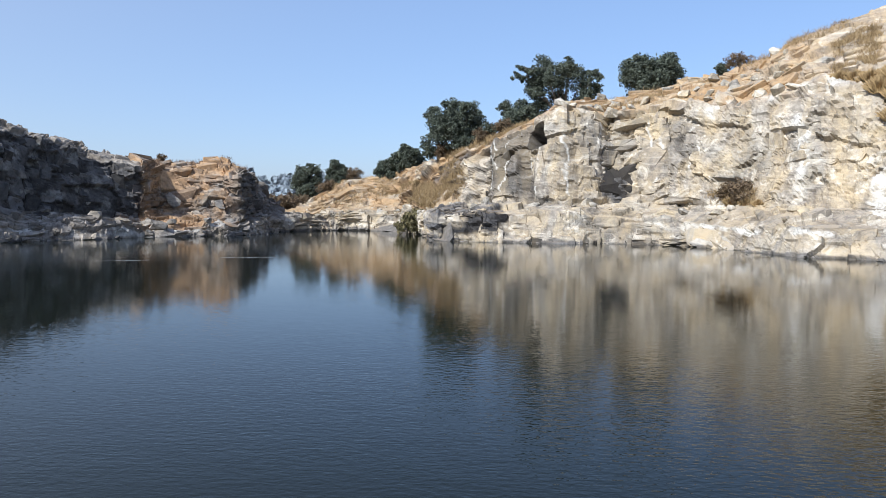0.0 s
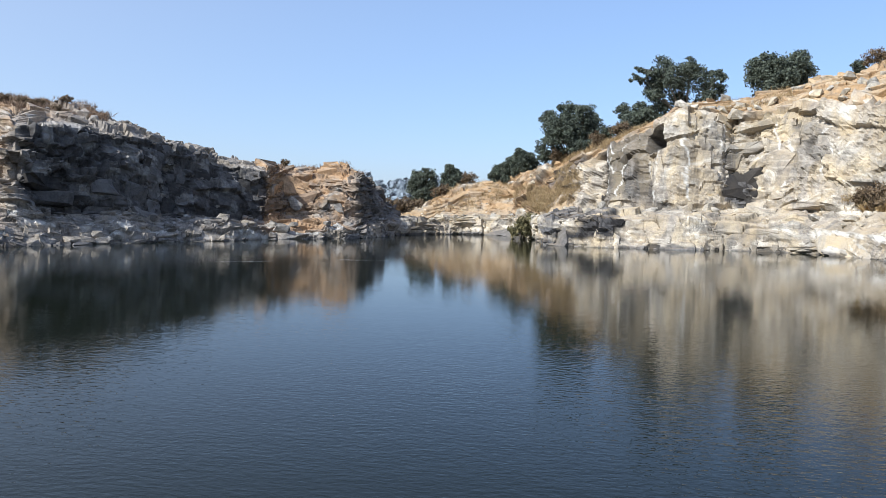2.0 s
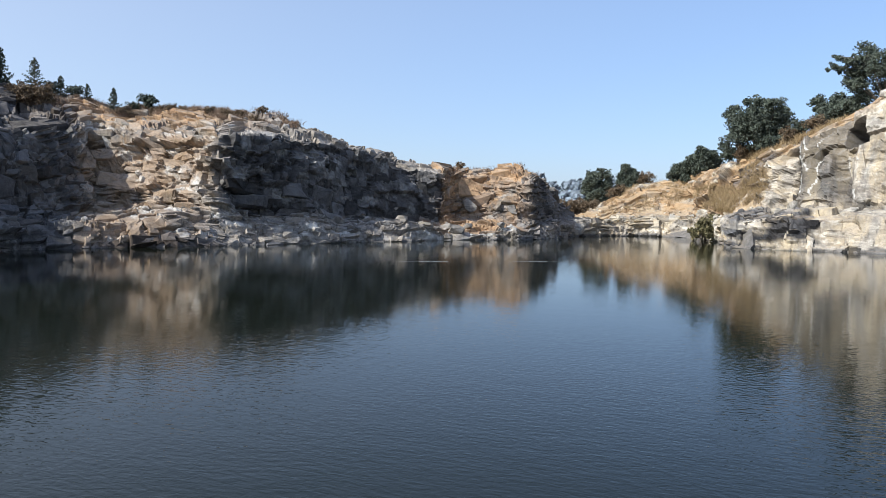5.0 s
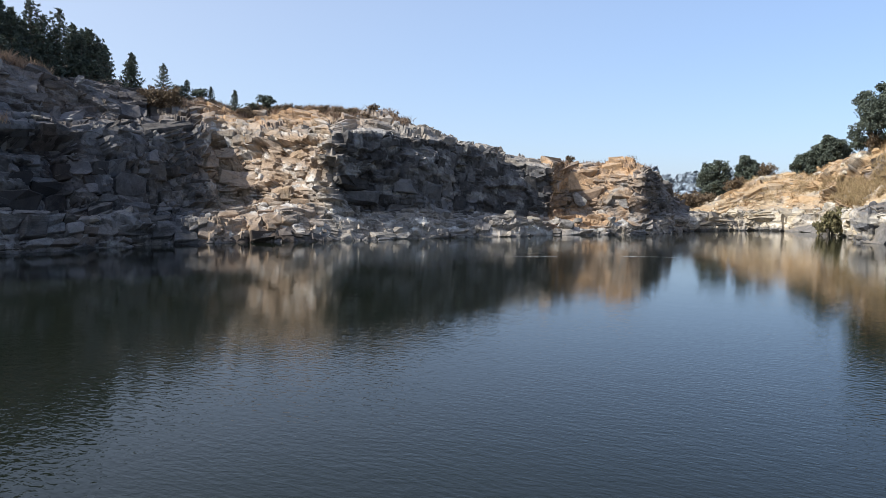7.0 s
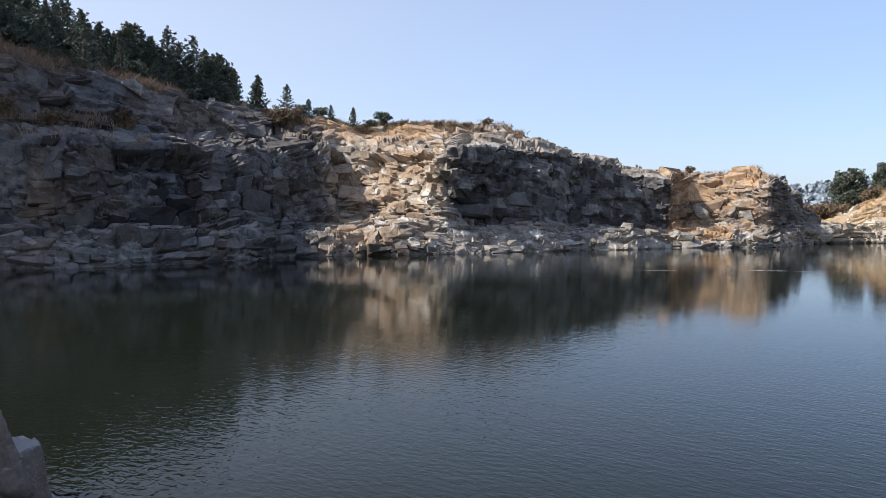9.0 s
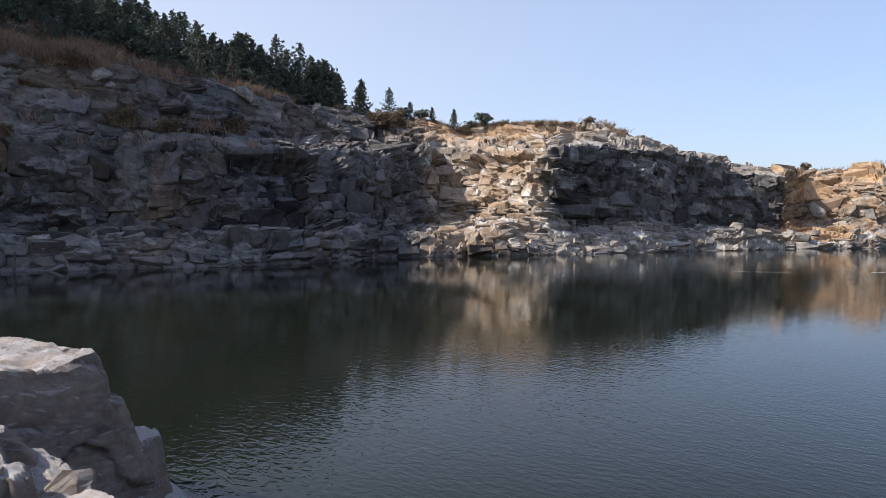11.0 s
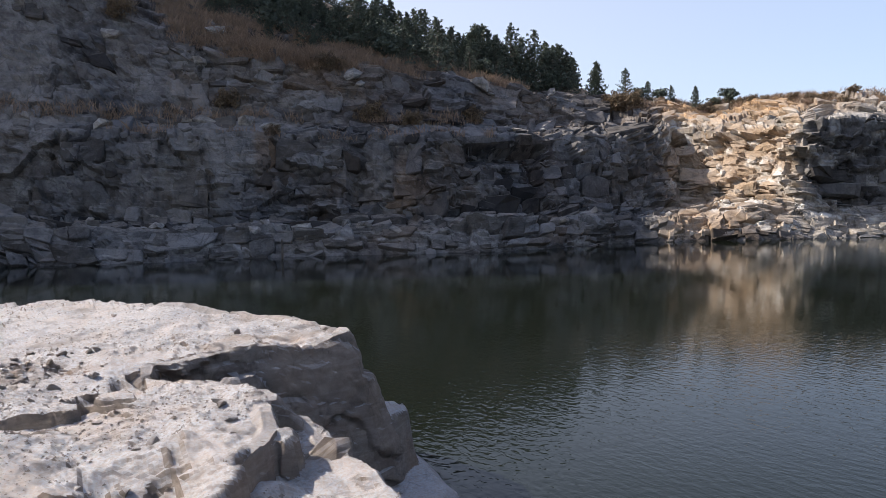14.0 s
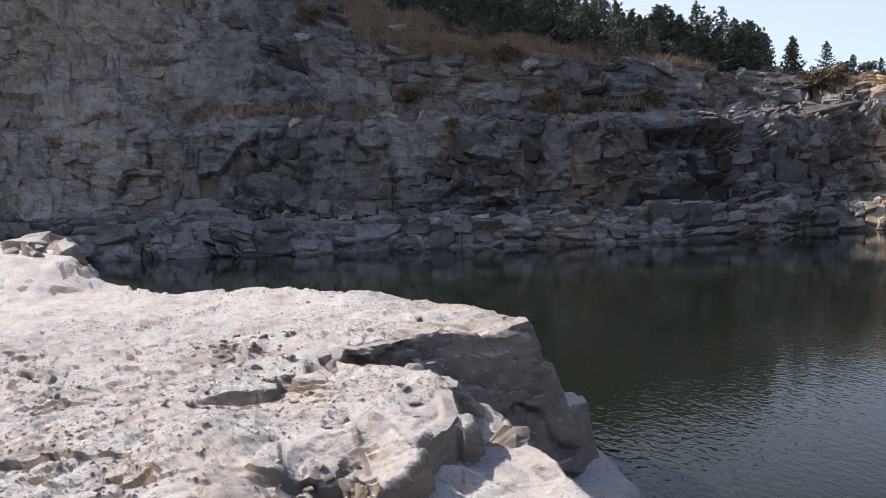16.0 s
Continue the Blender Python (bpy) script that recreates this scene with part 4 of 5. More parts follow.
ledge_face([(10, -8), (-2.0, -3.0), (-3.3, -0.5), (-4.57, 0.65), (-5.5, 1.38), (-6.85, 1.55), (-7.75, 1.05), (-8.3, 0.74), (-8.7, 0.92), (-8.95, 1.5), (-8.98, 2.3), (-9.2, 3.2), (-10.0, 3.35), (-11.0, 2.97), (-12.6, 2.06), (-14.0, 0.9)], 1.86, -0.3, 0.8, 601)
ledge_face([(12, -6), (3, 1.5), (0, 2.2), (-2.5, 2.1), (-4.64, 1.9), (-5.5, 1.85), (-6.5, 1.9), (-7.2, 1.7), (-7.9, 1.4), (-8.6, 1.3)], 1.62, -0.3, 0.6, 611)


# ---------------------------------------------------------------- trees
def limb(bm, a, b, ra, rb, sides=6):
    a, b = Vector(a), Vector(b)
    q = (b - a).to_track_quat("Z", "Y")
    rings = []
    for p, r in ((a, ra), (b, rb)):
        rings.append([bm.verts.new(p + q @ Vector((r * math.cos(2 * math.pi * k / sides), r * math.sin(2 * math.pi * k / sides), 0))) for k in range(sides)])
    for k in range(sides):
        bm.faces.new((rings[0][k], rings[0][(k + 1) % sides], rings[1][(k + 1) % sides], rings[1][k]))


def leaves(name, centres, radii, per, size, mat, parent, rng, flat=0.75, thin=0.45):
    """A crown of many small leaf sprays scattered through clumps."""
    c = np.repeat(centres, per, 0)
    r = np.repeat(radii, per)
    n = len(c)
    d = rng.normal(size=(n, 3))
    d /= np.linalg.norm(d, axis=1, keepdims=True)
    p = c + d * (r * rng.random(n) ** 0.45)[:, None] * (1, 1, flat)
    a = rng.normal(size=(n, 3))
    a /= np.linalg.norm(a, axis=1, keepdims=True)
    b = np.cross(a, rng.normal(size=(n, 3)))
    b /= np.linalg.norm(b, axis=1, keepdims=True)
    s = (size * (0.6 + 0.8 * rng.random(n)))[:, None]
    v = np.stack([p - a * s, p - b * s * thin + a * s * 0.1, p + a * s, p + b * s * thin + a * s * 0.1], 1).reshape(-1, 3)
    me = bpy.data.meshes.new(name)
    raw_mesh(me, v, np.arange(n * 4).reshape(n, 4))
    me.materials.append(mat)
    ob = new(name, me)
    ob.parent = parent
    return ob


def broad_tree(height, width, seed, label, lobes=12, low=0.25, spray=0, fill=1.0, point=0.0, lump=1.0):
    """A crown of rounded lobes on forking limbs; spray: thin tiers of twigs reaching out on one side."""
    rng = np.random.default_rng(seed)
    tree = new("tree")
    bm = bmesh.new()
    fork = Vector((0.06 * width * (rng.random() - 0.5), 0, height * 0.6 * low))
    limb(bm, (0, 0, -0.8), fork, 0.03 * height, 0.022 * height, 8)
    centres, radii = [], []
    middle, half = height * (0.5 + 0.5 * low), height * 0.5 * (1 - low)
    heads = [(Vector((0, 0, middle)), 0.27 * width)]
    for k in range(lobes):
        a, up = 2.4 * k + 0.7 * rng.random(), -0.75 + 1.6 * (k + 0.6 * rng.random()) / lobes
        r = lump * width * (0.14 + 0.09 * rng.random())
        flat = math.sqrt(max(0.05, 1 - 0.8 * up * up))
        reach = (0.5 * width - r) * flat * (0.75 + 0.35 * rng.random()) * (1 - point * max(0.0, 0.3 + 0.7 * up))
        r *= 1 - 0.5 * point * max(0.0, up)
        heads.append((Vector((reach * math.cos(a), reach * math.sin(a), middle + (half - 0.6 * r) * up)), r))
    for tip, r in heads:
        mid = fork.lerp(tip, 0.5) + Vector((0, 0, 0.04 * height))
        limb(bm, fork, mid, 0.013 * height, 0.008 * height)
        limb(bm, mid, tip, 0.008 * height, 0.004 * height)
        n = int(fill * (14 + 26 * (r / (0.2 * width)) ** 2))
        for _ in range(n):
            d = rng.normal(size=3)
            d /= np.linalg.norm(d)
            if d[2] < -0.3 and rng.random() < 0.6:
                continue
            centres.append(tip + Vector(d * r * (0.55 + 0.55 * rng.random())) * 0.92)
            radii.append(0.3 * r * (0.6 + 0.8 * rng.random()) + 0.2)
    for k in range(spray):
        z = middle + half * (0.15 + 0.5 * k / max(1, spray - 1))
        tip = Vector((-width * (0.44 + 0.16 * rng.random()), 0.1 * width * rng.normal(), z))
        root = Vector((-0.12 * width, 0, z - 0.07 * height))
        limb(bm, root, tip, 0.006 * height, 0.002 * height, 5)
        for _ in range(9):
            centres.append(root.lerp(tip, 0.3 + 0.75 * rng.random()) + Vector(rng.normal(size=3) * (0.03, 0.05, 0.012)) * width)
            radii.append(0.028 * width * (0.7 + 0.8 * rng.random()))
    part("trunk", bm, BARK, tree)
    leaves("crown", np.array(centres), np.array(radii), 46, 0.17, GREEN_LEAF, tree, rng, 0.75, 0.5)
    return tagged(tree, label, "tree", "broadleaved trees on the quarry rim")


def conifer(height, width, seed, label):
    """A young pine: whorls of rising boughs on a straight stem, broad below and ragged to the tip."""
    rng = np.random.default_rng(seed)
    tree = new("conifer_tree")
    bm = bmesh.new()
    limb(bm, (0, 0, -0.5), (0.02 * width, 0, height * 0.97), 0.02 * height, 0.004 * height, 7)
    centres, radii = [], []
    for k in range(60):
        f = 0.06 + 0.9 * (k / 60) ** 0.95
        a = k * 2.4 + rng.random()
        reach = width * 0.56 * (1.03 - f) ** 0.8 * (0.55 + 0.6 * rng.random() ** 1.5)
        z = height * f
        tip = Vector((reach * math.cos(a), reach * math.sin(a), z + (0.05 + 0.25 * f) * reach))
        limb(bm, (0, 0, z), tip, 0.006 * height * (1.2 - f), 0.002 * height, 4)
        for g in (0.35, 0.6, 0.82, 1.0):
            centres.append(Vector((0, 0, z)).lerp(tip, g) + Vector(rng.normal(size=3) * 0.03 * width))
            radii.append(0.052 * height * (1.12 - 0.85 * f) * (0.55 + 0.7 * rng.random()))
    for k in range(5):
        centres.append(Vector((0.02 * width, 0, height * (0.9 + 0.022 * k))))
        radii.append(0.016 * height)
    part("trunk", bm, BARK, tree)
    leaves("crown", np.array(centres), np.array(radii), 8, 0.19, DARK_LEAF, tree, rng, 0.6, 0.26)
    return tagged(tree, label, "tree", "dark conifers on the hillside")


def bush(name, height, width, seed, mat, label, group, per=40, size=0.12):
    rng = np.random.default_rng(seed)
    b = new(name)
    bm = bmesh.new()
    centres, radii = [], []
    for k in range(14):
        a = 2 * math.pi * rng.random()
        tip = Vector((0.42 * width * math.cos(a) * rng.random(), 0.42 * width * math.sin(a) * rng.random(), height * (0.4 + 0.5 * rng.random())))
        limb(bm, (0, 0, -0.2), tip, 0.03, 0.012, 4)
        for j in range(3):
            centres.append(tip * (0.6 + 0.4 * rng.random()) + Vector(rng.normal(size=3) * 0.1 * width))
            radii.append(0.14 * width * (0.6 + 0.6 * rng.random()))
    part("stems", bm, BARK, b)
    leaves("foliage", np.array(centres), np.array(radii), per, size, mat, b, rng)
    return tagged(b, label, "bush", group)


def ground_at(wall, az, level):
    """A place on a rock wall, by compass angle and level of its profile."""
    v, u, zone = GRIDS[wall]
    return Vector(v[int(np.argmin(np.abs(zone - level))), int(np.argmin(np.abs(u - az)))])


def stand(ob, place, turn=0.0, scale=1.0, sink=0.15):
    ob.matrix_basis = Matrix.Translation(place - Vector((0, 0, sink))) @ Matrix.Rotation(turn, 4, "Z") @ Matrix.Scale(scale, 4)
    return ob


def at(az, d, z):
    x, y = plan_point(az, d)
    return Vector((float(x), float(y), z))


RIM = "rock_wall_right"
stand(broad_tree(11.0, 11.6, 5, "spreading tree with open branches on the cliff top", 18, 0.22, 8, 1.0, 0.0, 0.6), at(-5.7, 112, 14.2))
stand(broad_tree(8.9, 9.2, 6, "round dense dark green tree behind the cliff top", 16, 0.3, 0, 1.2, 0.0, 0.85), at(-11.9, 112, 16.1), 1.4)
stand(broad_tree(11.6, 10.4, 7, "full dark green tree on the grassy slope", 20, 0.18, 0, 1.2, 0.0, 0.8), at(1.75, 114, 8.1), 2.0)
stand(broad_tree(7.8, 8.4, 8, "smaller green tree beside the spreading tree", 12, 0.15, 0, 1.2, 0.0, 0.9), at(-3.1, 112, 11.6), 0.2)
stand(broad_tree(6.6, 5.6, 9, "low green tree at the foot of the slope", 10, 0.1, 0, 1.2), at(5.2, 130, 7.6), 0.9)
stand(broad_tree(4.6, 4.2, 12, "small bushy tree on the grassy slope", 8, 0.05, 0, 1.2), at(6.7, 131, 7.4), 2.6)
stand(broad_tree(10.8, 6.4, 10, "rounded dark tree on low ground beyond the gap", 16, 0.05, 0, 1.1), at(12.45, 155, 1.6), 0.3)
stand(broad_tree(12.0, 7.0, 11, "pointed dark tree on low ground beyond the gap", 18, 0.05, 0, 1.1, 0.5), at(10.4, 158, 1.6), 1.1)

# distance haze is painted into these leaves as a pale blue
FAR_HAZE_LEAF = foliage("hazy_far_leaves", (0.27, 0.33, 0.39), (0.3, 0.36, 0.42))
even = FAR_HAZE_LEAF.node_tree.nodes.new("ShaderNodeCombineXYZ")  # one fixed normal evens out the leaves, standing in for haze
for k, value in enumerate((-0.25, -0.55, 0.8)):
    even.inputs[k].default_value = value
FAR_HAZE_LEAF.node_tree.links.new(even.outputs[0], FAR_HAZE_LEAF.node_tree.nodes["Principled BSDF"].inputs["Normal"])


def far_wood():
    """The wooded skyline beyond the gap."""
    rng = np.random.default_rng(40)
    n = 90
    az, d = 11.5 + 8 * rng.random(n), 330 + 240 * rng.random(n)
    x, y = plan_point(az, d)
    h = 7 + 9 * rng.random(n)
    c = np.concatenate([np.stack([x + rng.normal(size=n) * 3, y, 2.5 + h * f], 1) for f in (0.2, 0.45, 0.7, 0.95)])
    ob = leaves("far_wood", c, np.concatenate([h * k for k in (0.34, 0.36, 0.3, 0.2)]), 150, 0.8, FAR_HAZE_LEAF, None, rng, 0.9, 0.7)
    tagged(ob, "hazy far woodland beyond the gap", "woodland", kind="stuff")


far_wood()

# conifers and scrub along the left hillside
first = [conifer(5.8, 4.4, 60, "dark bushy young conifer on the hillside"), conifer(5.0, 2.9, 61, "slim pointed young conifer on the hillside"),
         conifer(6.6, 5.0, 62, "broad dark conifer on the hillside"), conifer(5.2, 3.6, 63, "dark conifer among others on the hillside")]
rng = np.random.default_rng(7)
spots = []
for az in np.arange(54.6, 96, 0.46):
    for lev in ((6.45, 6.95) if az < 62 else (6.3, 6.6, 6.95) if az < 80 else (6.55, 6.8, 7.0)):
        spots.append((az + 0.3 * rng.normal(), lev + 0.08 * rng.normal()))
for k, (az, lev) in enumerate(spots):
    place = ground_at("rock_wall_long", az, lev)
    ob = first[k] if k < 4 else copy_thing(first[int(rng.integers(0, 4))], Matrix())
    stand(ob, place, 6.28 * rng.random(), (0.7 if az < 62 else 0.42) + 0.45 * rng.random(), 0.25)
for az, kind, size in ((52.9, 1, 0.85), (50.9, 0, 0.55), (49.4, 3, 0.42), (47.8, 1, 0.4), (46.2, 1, 0.5), (53.8, 3, 0.7)):
    stand(copy_thing(first[kind], Matrix()), ground_at("rock_wall_bluff", az, 5.95), az, 1.15 * size, 0.2)

for az, kind, size in ((56.3, 0, 0.9), (57.3, 2, 1.0), (58.2, 0, 1.0), (58.9, 2, 1.05), (59.8, 3, 1.05), (60.6, 2, 0.9), (61.7, 0, 0.85), (63.0, 2, 0.8)):
    stand(copy_thing(first[kind], Matrix()), ground_at("rock_wall_long", az, 6.5), 2.0 * az, size, 0.25)

SCRUB = "scrub on the quarry slopes"
green_bush = bush("bush", 2.0, 2.8, 70, DARK_LEAF, "low dark green bush on the rim", SCRUB, 24, 0.15)
stand(green_bush, ground_at("rock_wall_bluff", 44.2, 5.95), 0, 1.1)
for az, wall, lev, size in ((45.0, "rock_wall_bluff", 5.9, 0.7), (48.6, "rock_wall_bluff", 5.95, 0.8), (50.0, "rock_wall_bluff", 5.9, 0.9), (-16.6, RIM, 6.0, 1.0), (3.6, RIM, 6.0, 1.1), (-0.6, RIM, 6.0, 1.2), (0.9, RIM, 6.0, 1.0), (7.4, RIM, 6.0, 0.8)):
    stand(copy_thing(green_bush, Matrix()), ground_at(wall, az, lev), az, size)
thicket = np.random.default_rng(74)
for k in range(64):
    place = ground_at("rock_wall_long", 54.5 + 23 * thicket.random(), 6.2 + 0.55 * thicket.random())
    stand(copy_thing(green_bush, Matrix()), place, 6.28 * thicket.random(), 0.7 + 0.6 * thicket.random())
dry_bush = bush("bush", 2.4, 4.6, 71, DRY_LEAF, "dry brown leafless scrub on the rock", SCRUB, 55, 0.14)
stand(dry_bush, ground_at(RIM, -17.9, 3.05), 0, 1.0)
for az, wall, lev, size in ((-17.6, RIM, 6.0, 0.8), (-16.9, RIM, 3.1, 0.6), (-1.6, RIM, 6.0, 0.9), (-0.2, RIM, 5.9, 0.8), (2.6, RIM, 5.7, 0.8), (14.6, RIM, 5.6, 1.2), (13.6, RIM, 5.8, 1.1), (9.2, RIM, 6.0, 0.9), (12.8, RIM, 5.6, 0.9), (11.0, RIM, 5.8, 1.0),
                            (69, "rock_wall_long", 5.05, 0.7), (66, "rock_wall_long", 4.9, 0.6), (72, "rock_wall_long", 5.9, 0.7), (79, "rock_wall_long", 5.2, 0.7), (62, "rock_wall_long", 5.1, 0.7), (86, "rock_wall_long", 5.95, 0.8), (76.0, "rock_wall_long", 4.02, 0.38), (50.5, "rock_wall_bluff", 5.3, 0.9), (51.6, "rock_wall_bluff", 5.4, 0.9), (22.4, "rock_wall_bluff", 6.0, 0.45)):
    stand(copy_thing(dry_bush, Matrix()), ground_at(wall, az, lev), az, size)
for k in range(16):
    place = ground_at("rock_wall_bluff", 36.5 + 11 * thicket.random(), 5.35 + 0.6 * thicket.random())
    stand(copy_thing(dry_bush, Matrix()), place, 6.28 * thicket.random(), 0.28 + 0.22 * thicket.random())
TUSSOCK = foliage("bright_dry_grass", (0.36, 0.25, 0.12), (0.58, 0.43, 0.225))


def grass_tussock(height, width, blades, seed):
    """A dense clump of arching dry blades."""
    rng = np.random.default_rng(seed)
    turn, spread = 6.28 * rng.random(blades), rng.random(blades) ** 0.6
    root = 0.3 * width * spread[:, None] * np.stack([np.cos(turn), np.sin(turn), 0 * turn], 1) - (0, 0, 0.15)
    out = np.stack([np.cos(turn), np.sin(turn), 0 * turn], 1) * (0.35 * width * spread * (0.4 + rng.random(blades)))[:, None]
    h = (height * (0.55 + 0.45 * rng.random(blades)) * (1.1 - 0.45 * spread))[:, None] * (0, 0, 1)
    side = np.cross(out + rng.normal(size=out.shape) * 0.1, (0, 0, 1))
    side *= 0.035 / (np.linalg.norm(side, axis=1, keepdims=True) + 1e-6)
    mid, tip = root + 0.35 * out + 0.65 * h, root + out + h
    v = np.stack([root - side, root + side, mid + 0.7 * side, tip, mid - 0.7 * side], 1)
    me = bpy.data.meshes.new("grass_tussock")
    raw_mesh(me, v.reshape(-1, 3), np.arange(blades * 5).reshape(-1, 5))
    me.materials.append(TUSSOCK)
    return tagged(new("grass_tussock", me), "golden dry grass tussock on the cliff", "grass", SCRUB)


tussock = grass_tussock(1.5, 2.0, 900, 73)
stand(tussock, ground_at(RIM, -25.6, 4.1), 0, 1.0)
for az, lev, size in ((-27.2, 3.85, 1.3), (-26.6, 4.2, 1.0), (-24.6, 4.3, 0.9), (-25.2, 4.2, 0.8), (-26.1, 3.95, 1.2), (-27.0, 4.05, 1.1), (-23.8, 4.35, 0.7), (-26.9, 3.7, 1.0), (-18.3, 3.02, 0.7), (-17.2, 3.03, 0.7), (-19.2, 3.0, 0.6)):
    stand(copy_thing(tussock, Matrix()), ground_at(RIM, az, lev), az, size)
shore_bush = bush("bush", 2.4, 3.4, 72, MIXED_LEAF, "half-dry bush growing at the water's edge", SCRUB, 60, 0.13)
stand(shore_bush, at(5.2, 101.6, 0.0), 0.5, 1.55)


# ---------------------------------------------------------------- dry grass
def grass(name, wall, zones, mat, label, seed, height=0.8):
    """Tufts of blades over stretches of a wall: (from angle, to angle, from level, to level, tufts)."""
    rng = np.random.default_rng(seed)
    v, u, zone = GRIDS[wall]
    out = []
    for a0, a1, l0, l1, n in zones:
        rows = np.where((zone >= l0) & (zone <= l1))[0]
        cols = np.where((u >= a0) & (u <= a1))[0]
        base = v[rng.choice(rows, n), rng.choice(cols, n)]
        keep = fbm(base / 2.5, 2, seed) > -0.18
        base = np.repeat(base[keep], 15, 0)
        m = len(base)
        p = base + rng.normal(size=(m, 3)) * (0.24, 0.24, 0.0) - (0, 0, 0.06)
        lean = rng.normal(size=(m, 3)) * (0.42, 0.42, 0)
        h = height * (0.25 + 0.9 * rng.random(m))[:, None] * np.repeat(0.5 + rng.random(m // 15), 15)[:, None]
        side = rng.normal(size=(m, 3)) * (1, 1, 0)
        side *= 0.02 / (np.linalg.norm(side, axis=1, keepdims=True) + 1e-6)
        mid = p + (lean * 0.4 + (0, 0, 0.55)) * h
        tip = p + (lean + (0, 0, 1.0)) * h
        out.append(np.stack([p - side, p + side, mid + side * 0.8, tip, mid - side * 0.8], 1))
    q = np.concatenate(out)
    me = bpy.data.meshes.new(name)
    raw_mesh(me, q.reshape(-1, 3), np.arange(len(q) * 5).reshape(-1, 5))
    me.materials.append(mat)
    tagged(new(name, me), label, "grass", kind="stuff")


grass("dry_grass", RIM, ((1.0, 5.5, 3.15, 4.2, 3600), (-3.5, 3, 5.4, 6.2, 900), (-26, -23.5, 4.4, 5.4, 700), (-24, -18, 5.7, 6.1, 160), (6, 12, 3.5, 6, 500), (-13, -8, 4.7, 6, 160), (-19, -16, 3.0, 3.15, 120)), GOLD_GRASS, "golden dry grass on the slope", 80, 0.55)
grass("dry_grass", "rock_wall_long", ((66, 84, 6.02, 6.3, 1900), (70, 79, 5.85, 6.25, 1700), (76, 83, 5.9, 6.2, 600), (58, 66, 6.0, 6.3, 500), (84, 98, 6.0, 6.4, 700), (60, 95, 5.0, 5.1, 300), (60, 95, 3.97, 4.03, 80)), RED_GRASS, "russet dry grass along the hillside", 81, 0.75)
grass("dry_grass", "rock_wall_bluff", ((34, 53, 5.3, 6.1, 2000), (17, 24, 4.6, 6.1, 300), (20, 26, 2.6, 3.0, 120)), RED_GRASS, "russet dry grass on the bluff", 82, 0.45)


# ---------------------------------------------------------------- loose stones
def boulder_mesh(seed, mat):
    rng = np.random.default_rng(seed)
    bm = bmesh.new()
    for p in rng.normal(size=(16, 3)):
        p = p / np.linalg.norm(p) * (0.75 + 0.3 * rng.random())
        bm.verts.new((p[0] * 1.25, p[1] * 0.9, p[2] * 0.62))
    hull = bmesh.ops.convex_hull(bm, input=bm.verts)
    bmesh.ops.delete(bm, geom=[g for g in hull["geom_interior"] if isinstance(g, bmesh.types.BMVert)], context="VERTS")
    me = bpy.data.meshes.new("boulder")
    bm.to_mesh(me)
    bm.free()
    at_ = me.attributes.new("tone", "FLOAT", "POINT")
    at_.data.foreach_set("value", np.full(len(me.vertices), (0.6 if mat is LEDGE_ROCK else 0.15) + 0.4 * rng.random(), dtype=np.float32))
    if mat is LEDGE_ROCK:
        me.attributes.new("soil_and_light", "FLOAT", "POINT").data.foreach_set("value", np.full(len(me.vertices), 0.7, dtype=np.float32))
    me.materials.append(mat)
    return me


PALE_STONES = [boulder_mesh(90 + k, PALE_ROCK) for k in range(5)]
GREY_STONES = [boulder_mesh(95 + k, GREY_ROCK) for k in range(5)]


def scatter(wall, zones, shapes, label, seed):
    rng = np.random.default_rng(seed)
    v, u, zone = GRIDS[wall]
    for a0, a1, l0, l1, n, size in zones:
        rows = np.where((zone >= l0) & (zone <= l1))[0]
        cols = np.where((u >= a0) & (u <= a1))[0]
        for _ in range(n):
            place = Vector(v[rng.choice(rows), rng.choice(cols)])
            s = size * (0.4 + 0.9 * rng.random() ** 2)
            ob = new("boulder", shapes[int(rng.integers(0, 5))])
            ob.matrix_basis = Matrix.Translation(place + Vector((0, 0, 0.12 * s))) @ Euler(rng.normal(size=3) * (0.35, 0.35, 3)).to_matrix().to_4x4() @ Matrix.Scale(s, 4)
            tagged(ob, label, "boulder", "fallen blocks in the quarry")


scatter(RIM, ((-26, 3, 2.1, 3.05, 34, 0.8), (-24, -5, 4.05, 6.0, 56, 1.0), (4, 13, 1.9, 3.1, 24, 1.0), (4, 13, 3.1, 5.9, 60, 0.45)), PALE_STONES, "pale angular block fallen on the rock shelf", 100)
scatter("rock_wall_bluff", ((15, 27, 1.9, 3.3, 28, 0.9), (27, 50, 2.0, 3.05, 44, 0.55), (30, 47, 4.1, 6.0, 50, 0.5)), GREY_STONES, "grey angular block fallen from the bluff", 101)
scatter("rock_wall_long", ((53, 104, 2.0, 3.05, 40, 0.8), (53, 104, 4.1, 5.0, 18, 0.8), (55, 98, 5.6, 6.1, 14, 1.0)), GREY_STONES, "grey angular block lying on a quarry bench", 102)


# ---------------------------------------------------------------- small things on the ledge and the water
def ledge_height(x, y):
    g, ax, ay = GRIDS["ledge"]
    i, j = int(np.argmin(np.abs(ay - y))), int(np.argmin(np.abs(ax - x)))
    return float(g[i, j, 2])


LEDGE_STONES = [boulder_mesh(120 + k, LEDGE_ROCK) for k in range(5)]


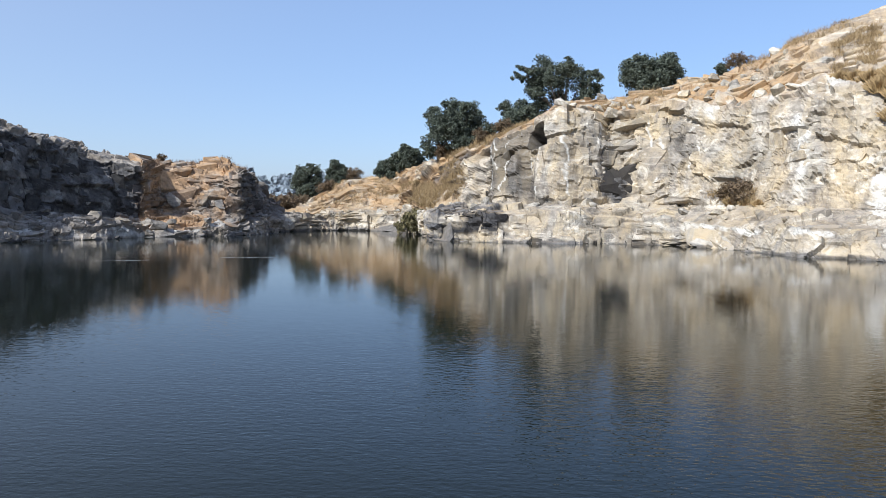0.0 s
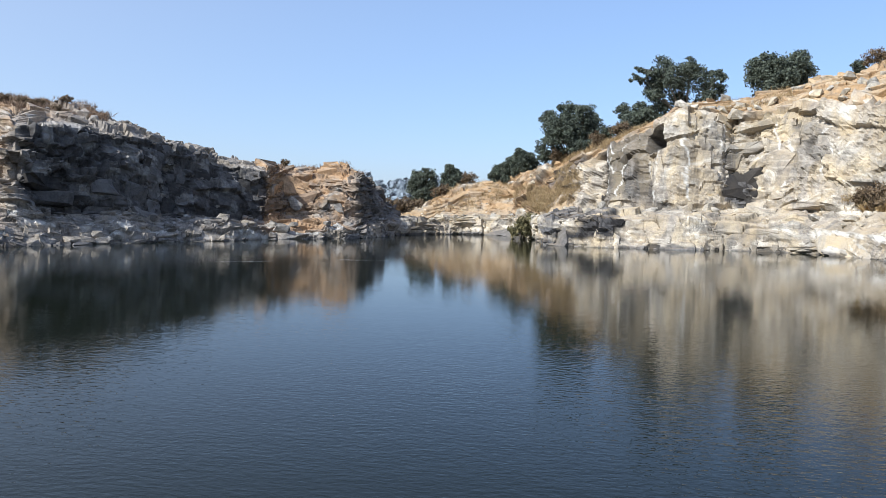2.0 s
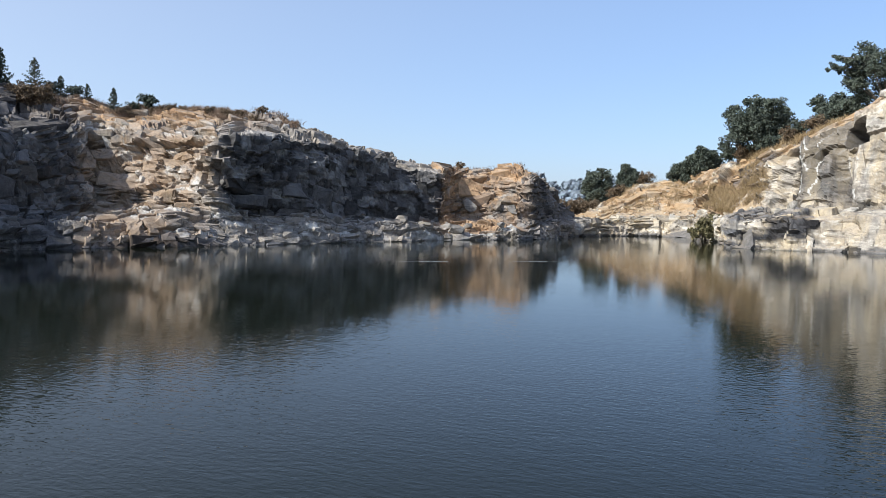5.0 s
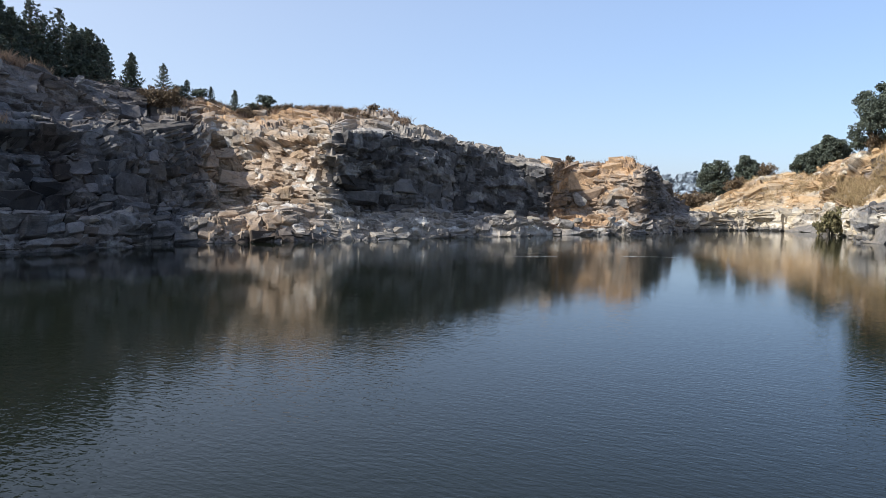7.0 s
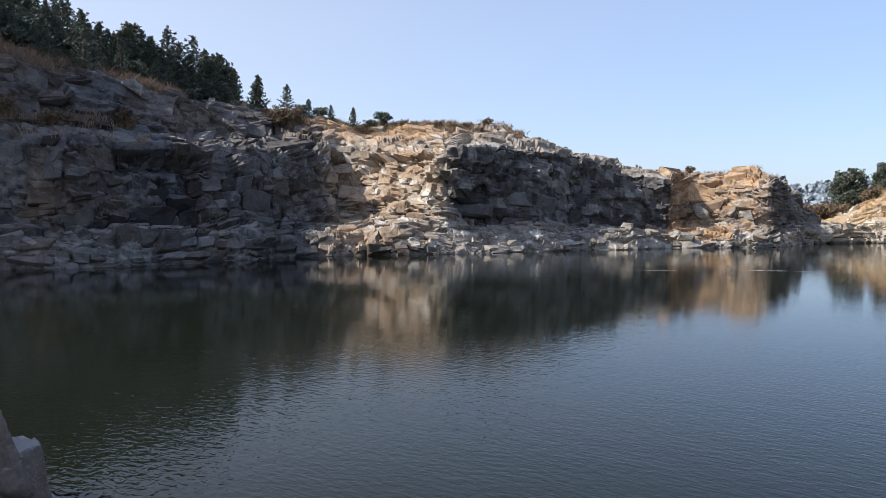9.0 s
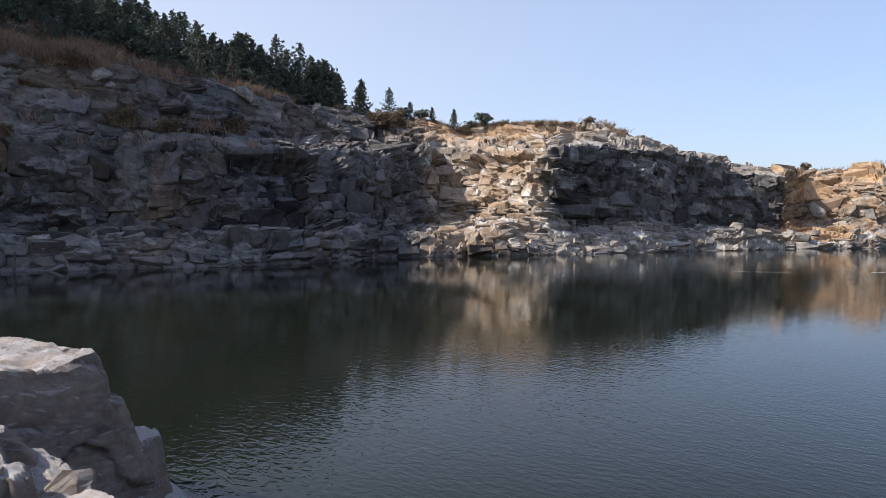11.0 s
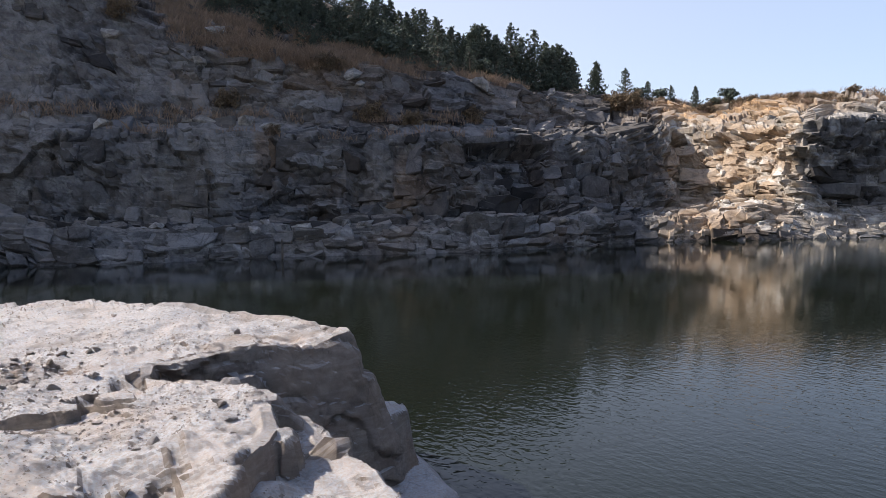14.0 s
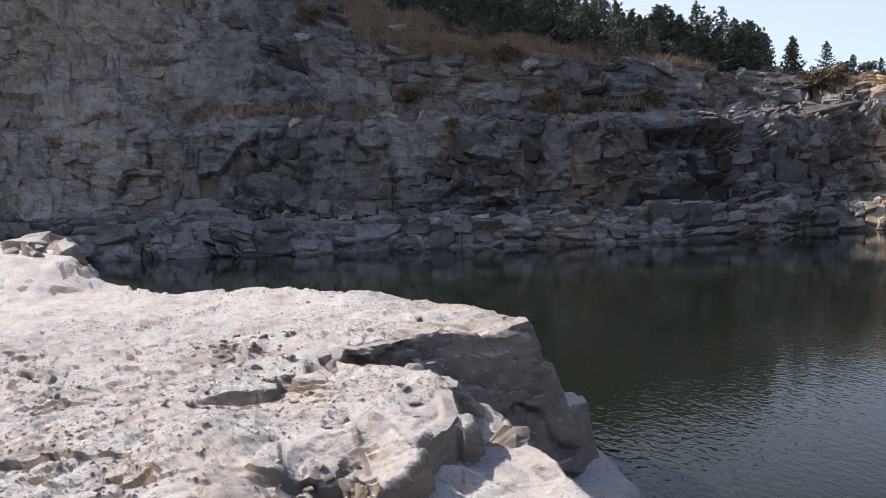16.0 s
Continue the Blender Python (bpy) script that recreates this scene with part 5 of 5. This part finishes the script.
def ledge_stones():
    rng = np.random.default_rng(130)
    for cx, cy, spread, n, size in ((-4.85, 0.34, 0.2, 40, 0.06), (-9.2, -0.35, 0.45, 90, 0.05), (-7.4, -0.1, 0.45, 40, 0.034), (-7.2, -2.0, 1.5, 40, 0.035), (-6.0, -0.9, 1.2, 34, 0.035), (-10.0, 0.4, 1.6, 26, 0.06), (-5.5, 1.0, 0.5, 14, 0.05), (-19.5, -6.0, 2.5, 14, 0.2), (-24.0, -6.6, 1.3, 14, 0.6)):
        for _ in range(n):
            x, y = cx + spread * rng.normal(), cy + 0.7 * spread * rng.normal()
            z = ledge_height(x, y)
            if z < 1.4:
                continue
            s = size * (0.4 + 1.0 * rng.random() ** 2)
            ob = new("stone", LEDGE_STONES[int(rng.integers(0, 5))])
            ob.matrix_basis = Matrix.Translation((x, y, z + 0.05 * s)) @ Euler(rng.normal(size=3) * (0.4, 0.4, 3)).to_matrix().to_4x4() @ Matrix.Scale(s, 4)
            tagged(ob, "small dusty grey stone lying on the rock ledge", "stone", "loose stones on the ledge")


def gravel():
    """Crumbs of rock over the ledge, too many to count."""
    rng = np.random.default_rng(131)
    g, ax, ay = GRIDS["ledge"]
    pts = g[:, (ax > -17) & (ax < -3.6)][(ay > -7) & (ay < 3.4)].reshape(-1, 3)
    pts = pts[pts[:, 2] > 1.45]
    pts = pts[rng.choice(len(pts), 30000)]
    pts = pts[fbm(pts / 0.9, 3, 133) > -0.1] 
    pts = pts + rng.normal(size=pts.shape) * (0.02, 0.02, 0.001)
    s = (0.005 + 0.022 * rng.random(len(pts)) ** 4)[:, None, None]
    tet = np.array(((1, 0, -0.3), (-0.6, 0.8, -0.3), (-0.5, -0.9, -0.3), (0.1, 0.05, 0.45)))
    turn = rng.random(len(pts)) * 6.28
    c, n_ = np.cos(turn)[:, None], np.sin(turn)[:, None]
    t = np.stack([tet[:, 0] * c - tet[:, 1] * n_, tet[:, 0] * n_ + tet[:, 1] * c, np.repeat(tet[None, :, 2], len(pts), 0)], -1)
    v = (pts[:, None, :] + t * s).reshape(-1, 3)
    base = np.arange(len(pts))[:, None, None] * 4
    f = (base + np.array(((0, 1, 3), (1, 2, 3), (2, 0, 3)))).reshape(-1, 3)
    me = bpy.data.meshes.new("gravel")
    raw_mesh(me, v, f)
    for key, value in (("soil_and_light", 1.0), ("tone", 0.9)):
        me.attributes.new(key, "FLOAT", "POINT").data.foreach_set("value", np.full(len(v), value, np.float32))
    me.materials.append(LEDGE_ROCK)
    tagged(new("gravel", me), "fine rock crumbs scattered over the ledge", "gravel", kind="stuff")


def mooring_post():
    bm = bmesh.new()
    limb(bm, (0, 0, -1.5), (0.03, 0, 1.35), 0.11, 0.08, 9)
    limb(bm, (0.03, 0, 1.35), (0.03, 0, 1.38), 0.08, 0.03, 9)
    ob = part("wooden_post", bm, BARK)
    ob.matrix_basis = Matrix.Translation(at(75.7, 56.6, 0))
    tagged(ob, "dark weathered post standing in the water", "post")


LINE_ENDS = ((-23.7, 46.3, 0.006), (-13.8, 53.0, 0.006))


def pale_line():
    """The pale line on the far water, a thin flat strip."""
    m, nt, bsdf = material("pale_line_surface")
    geo = nt.nodes.new("ShaderNodeNewGeometry")
    nt.links.new(ramp(nt, noise_node(nt, geo.outputs["Position"], 1.5, 4), (0.3, (0.35, 0.35, 0.33)), (0.7, (0.6, 0.6, 0.58))), bsdf.inputs["Base Color"])
    bm = bmesh.new()
    rng = np.random.default_rng(140)
    a, b = Vector(LINE_ENDS[0]), Vector(LINE_ENDS[1])
    side = Vector((b.y - a.y, a.x - b.x, 0)).normalized()
    prev = None
    for k in range(61):
        c = a.lerp(b, k / 60) + side * (0.35 * math.sin(k * 0.13) + 0.06 * math.sin(k * 0.7))
        w = 0.16 * math.sin(math.pi * (0.02 + 0.96 * k / 60)) * (0.35 + rng.random())
        pair = bm.verts.new(c - side * w), bm.verts.new(c + side * w)
        if prev and not 18 < k < 42:
            bm.faces.new((prev[0], pair[0], pair[1], prev[1]))
        prev = pair
    ob = part("pale_water_line", bm, m)
    tagged(ob, "thin pale line on the water", "scum", kind="stuff")


ledge_stones()
gravel()
mooring_post()
pale_line()
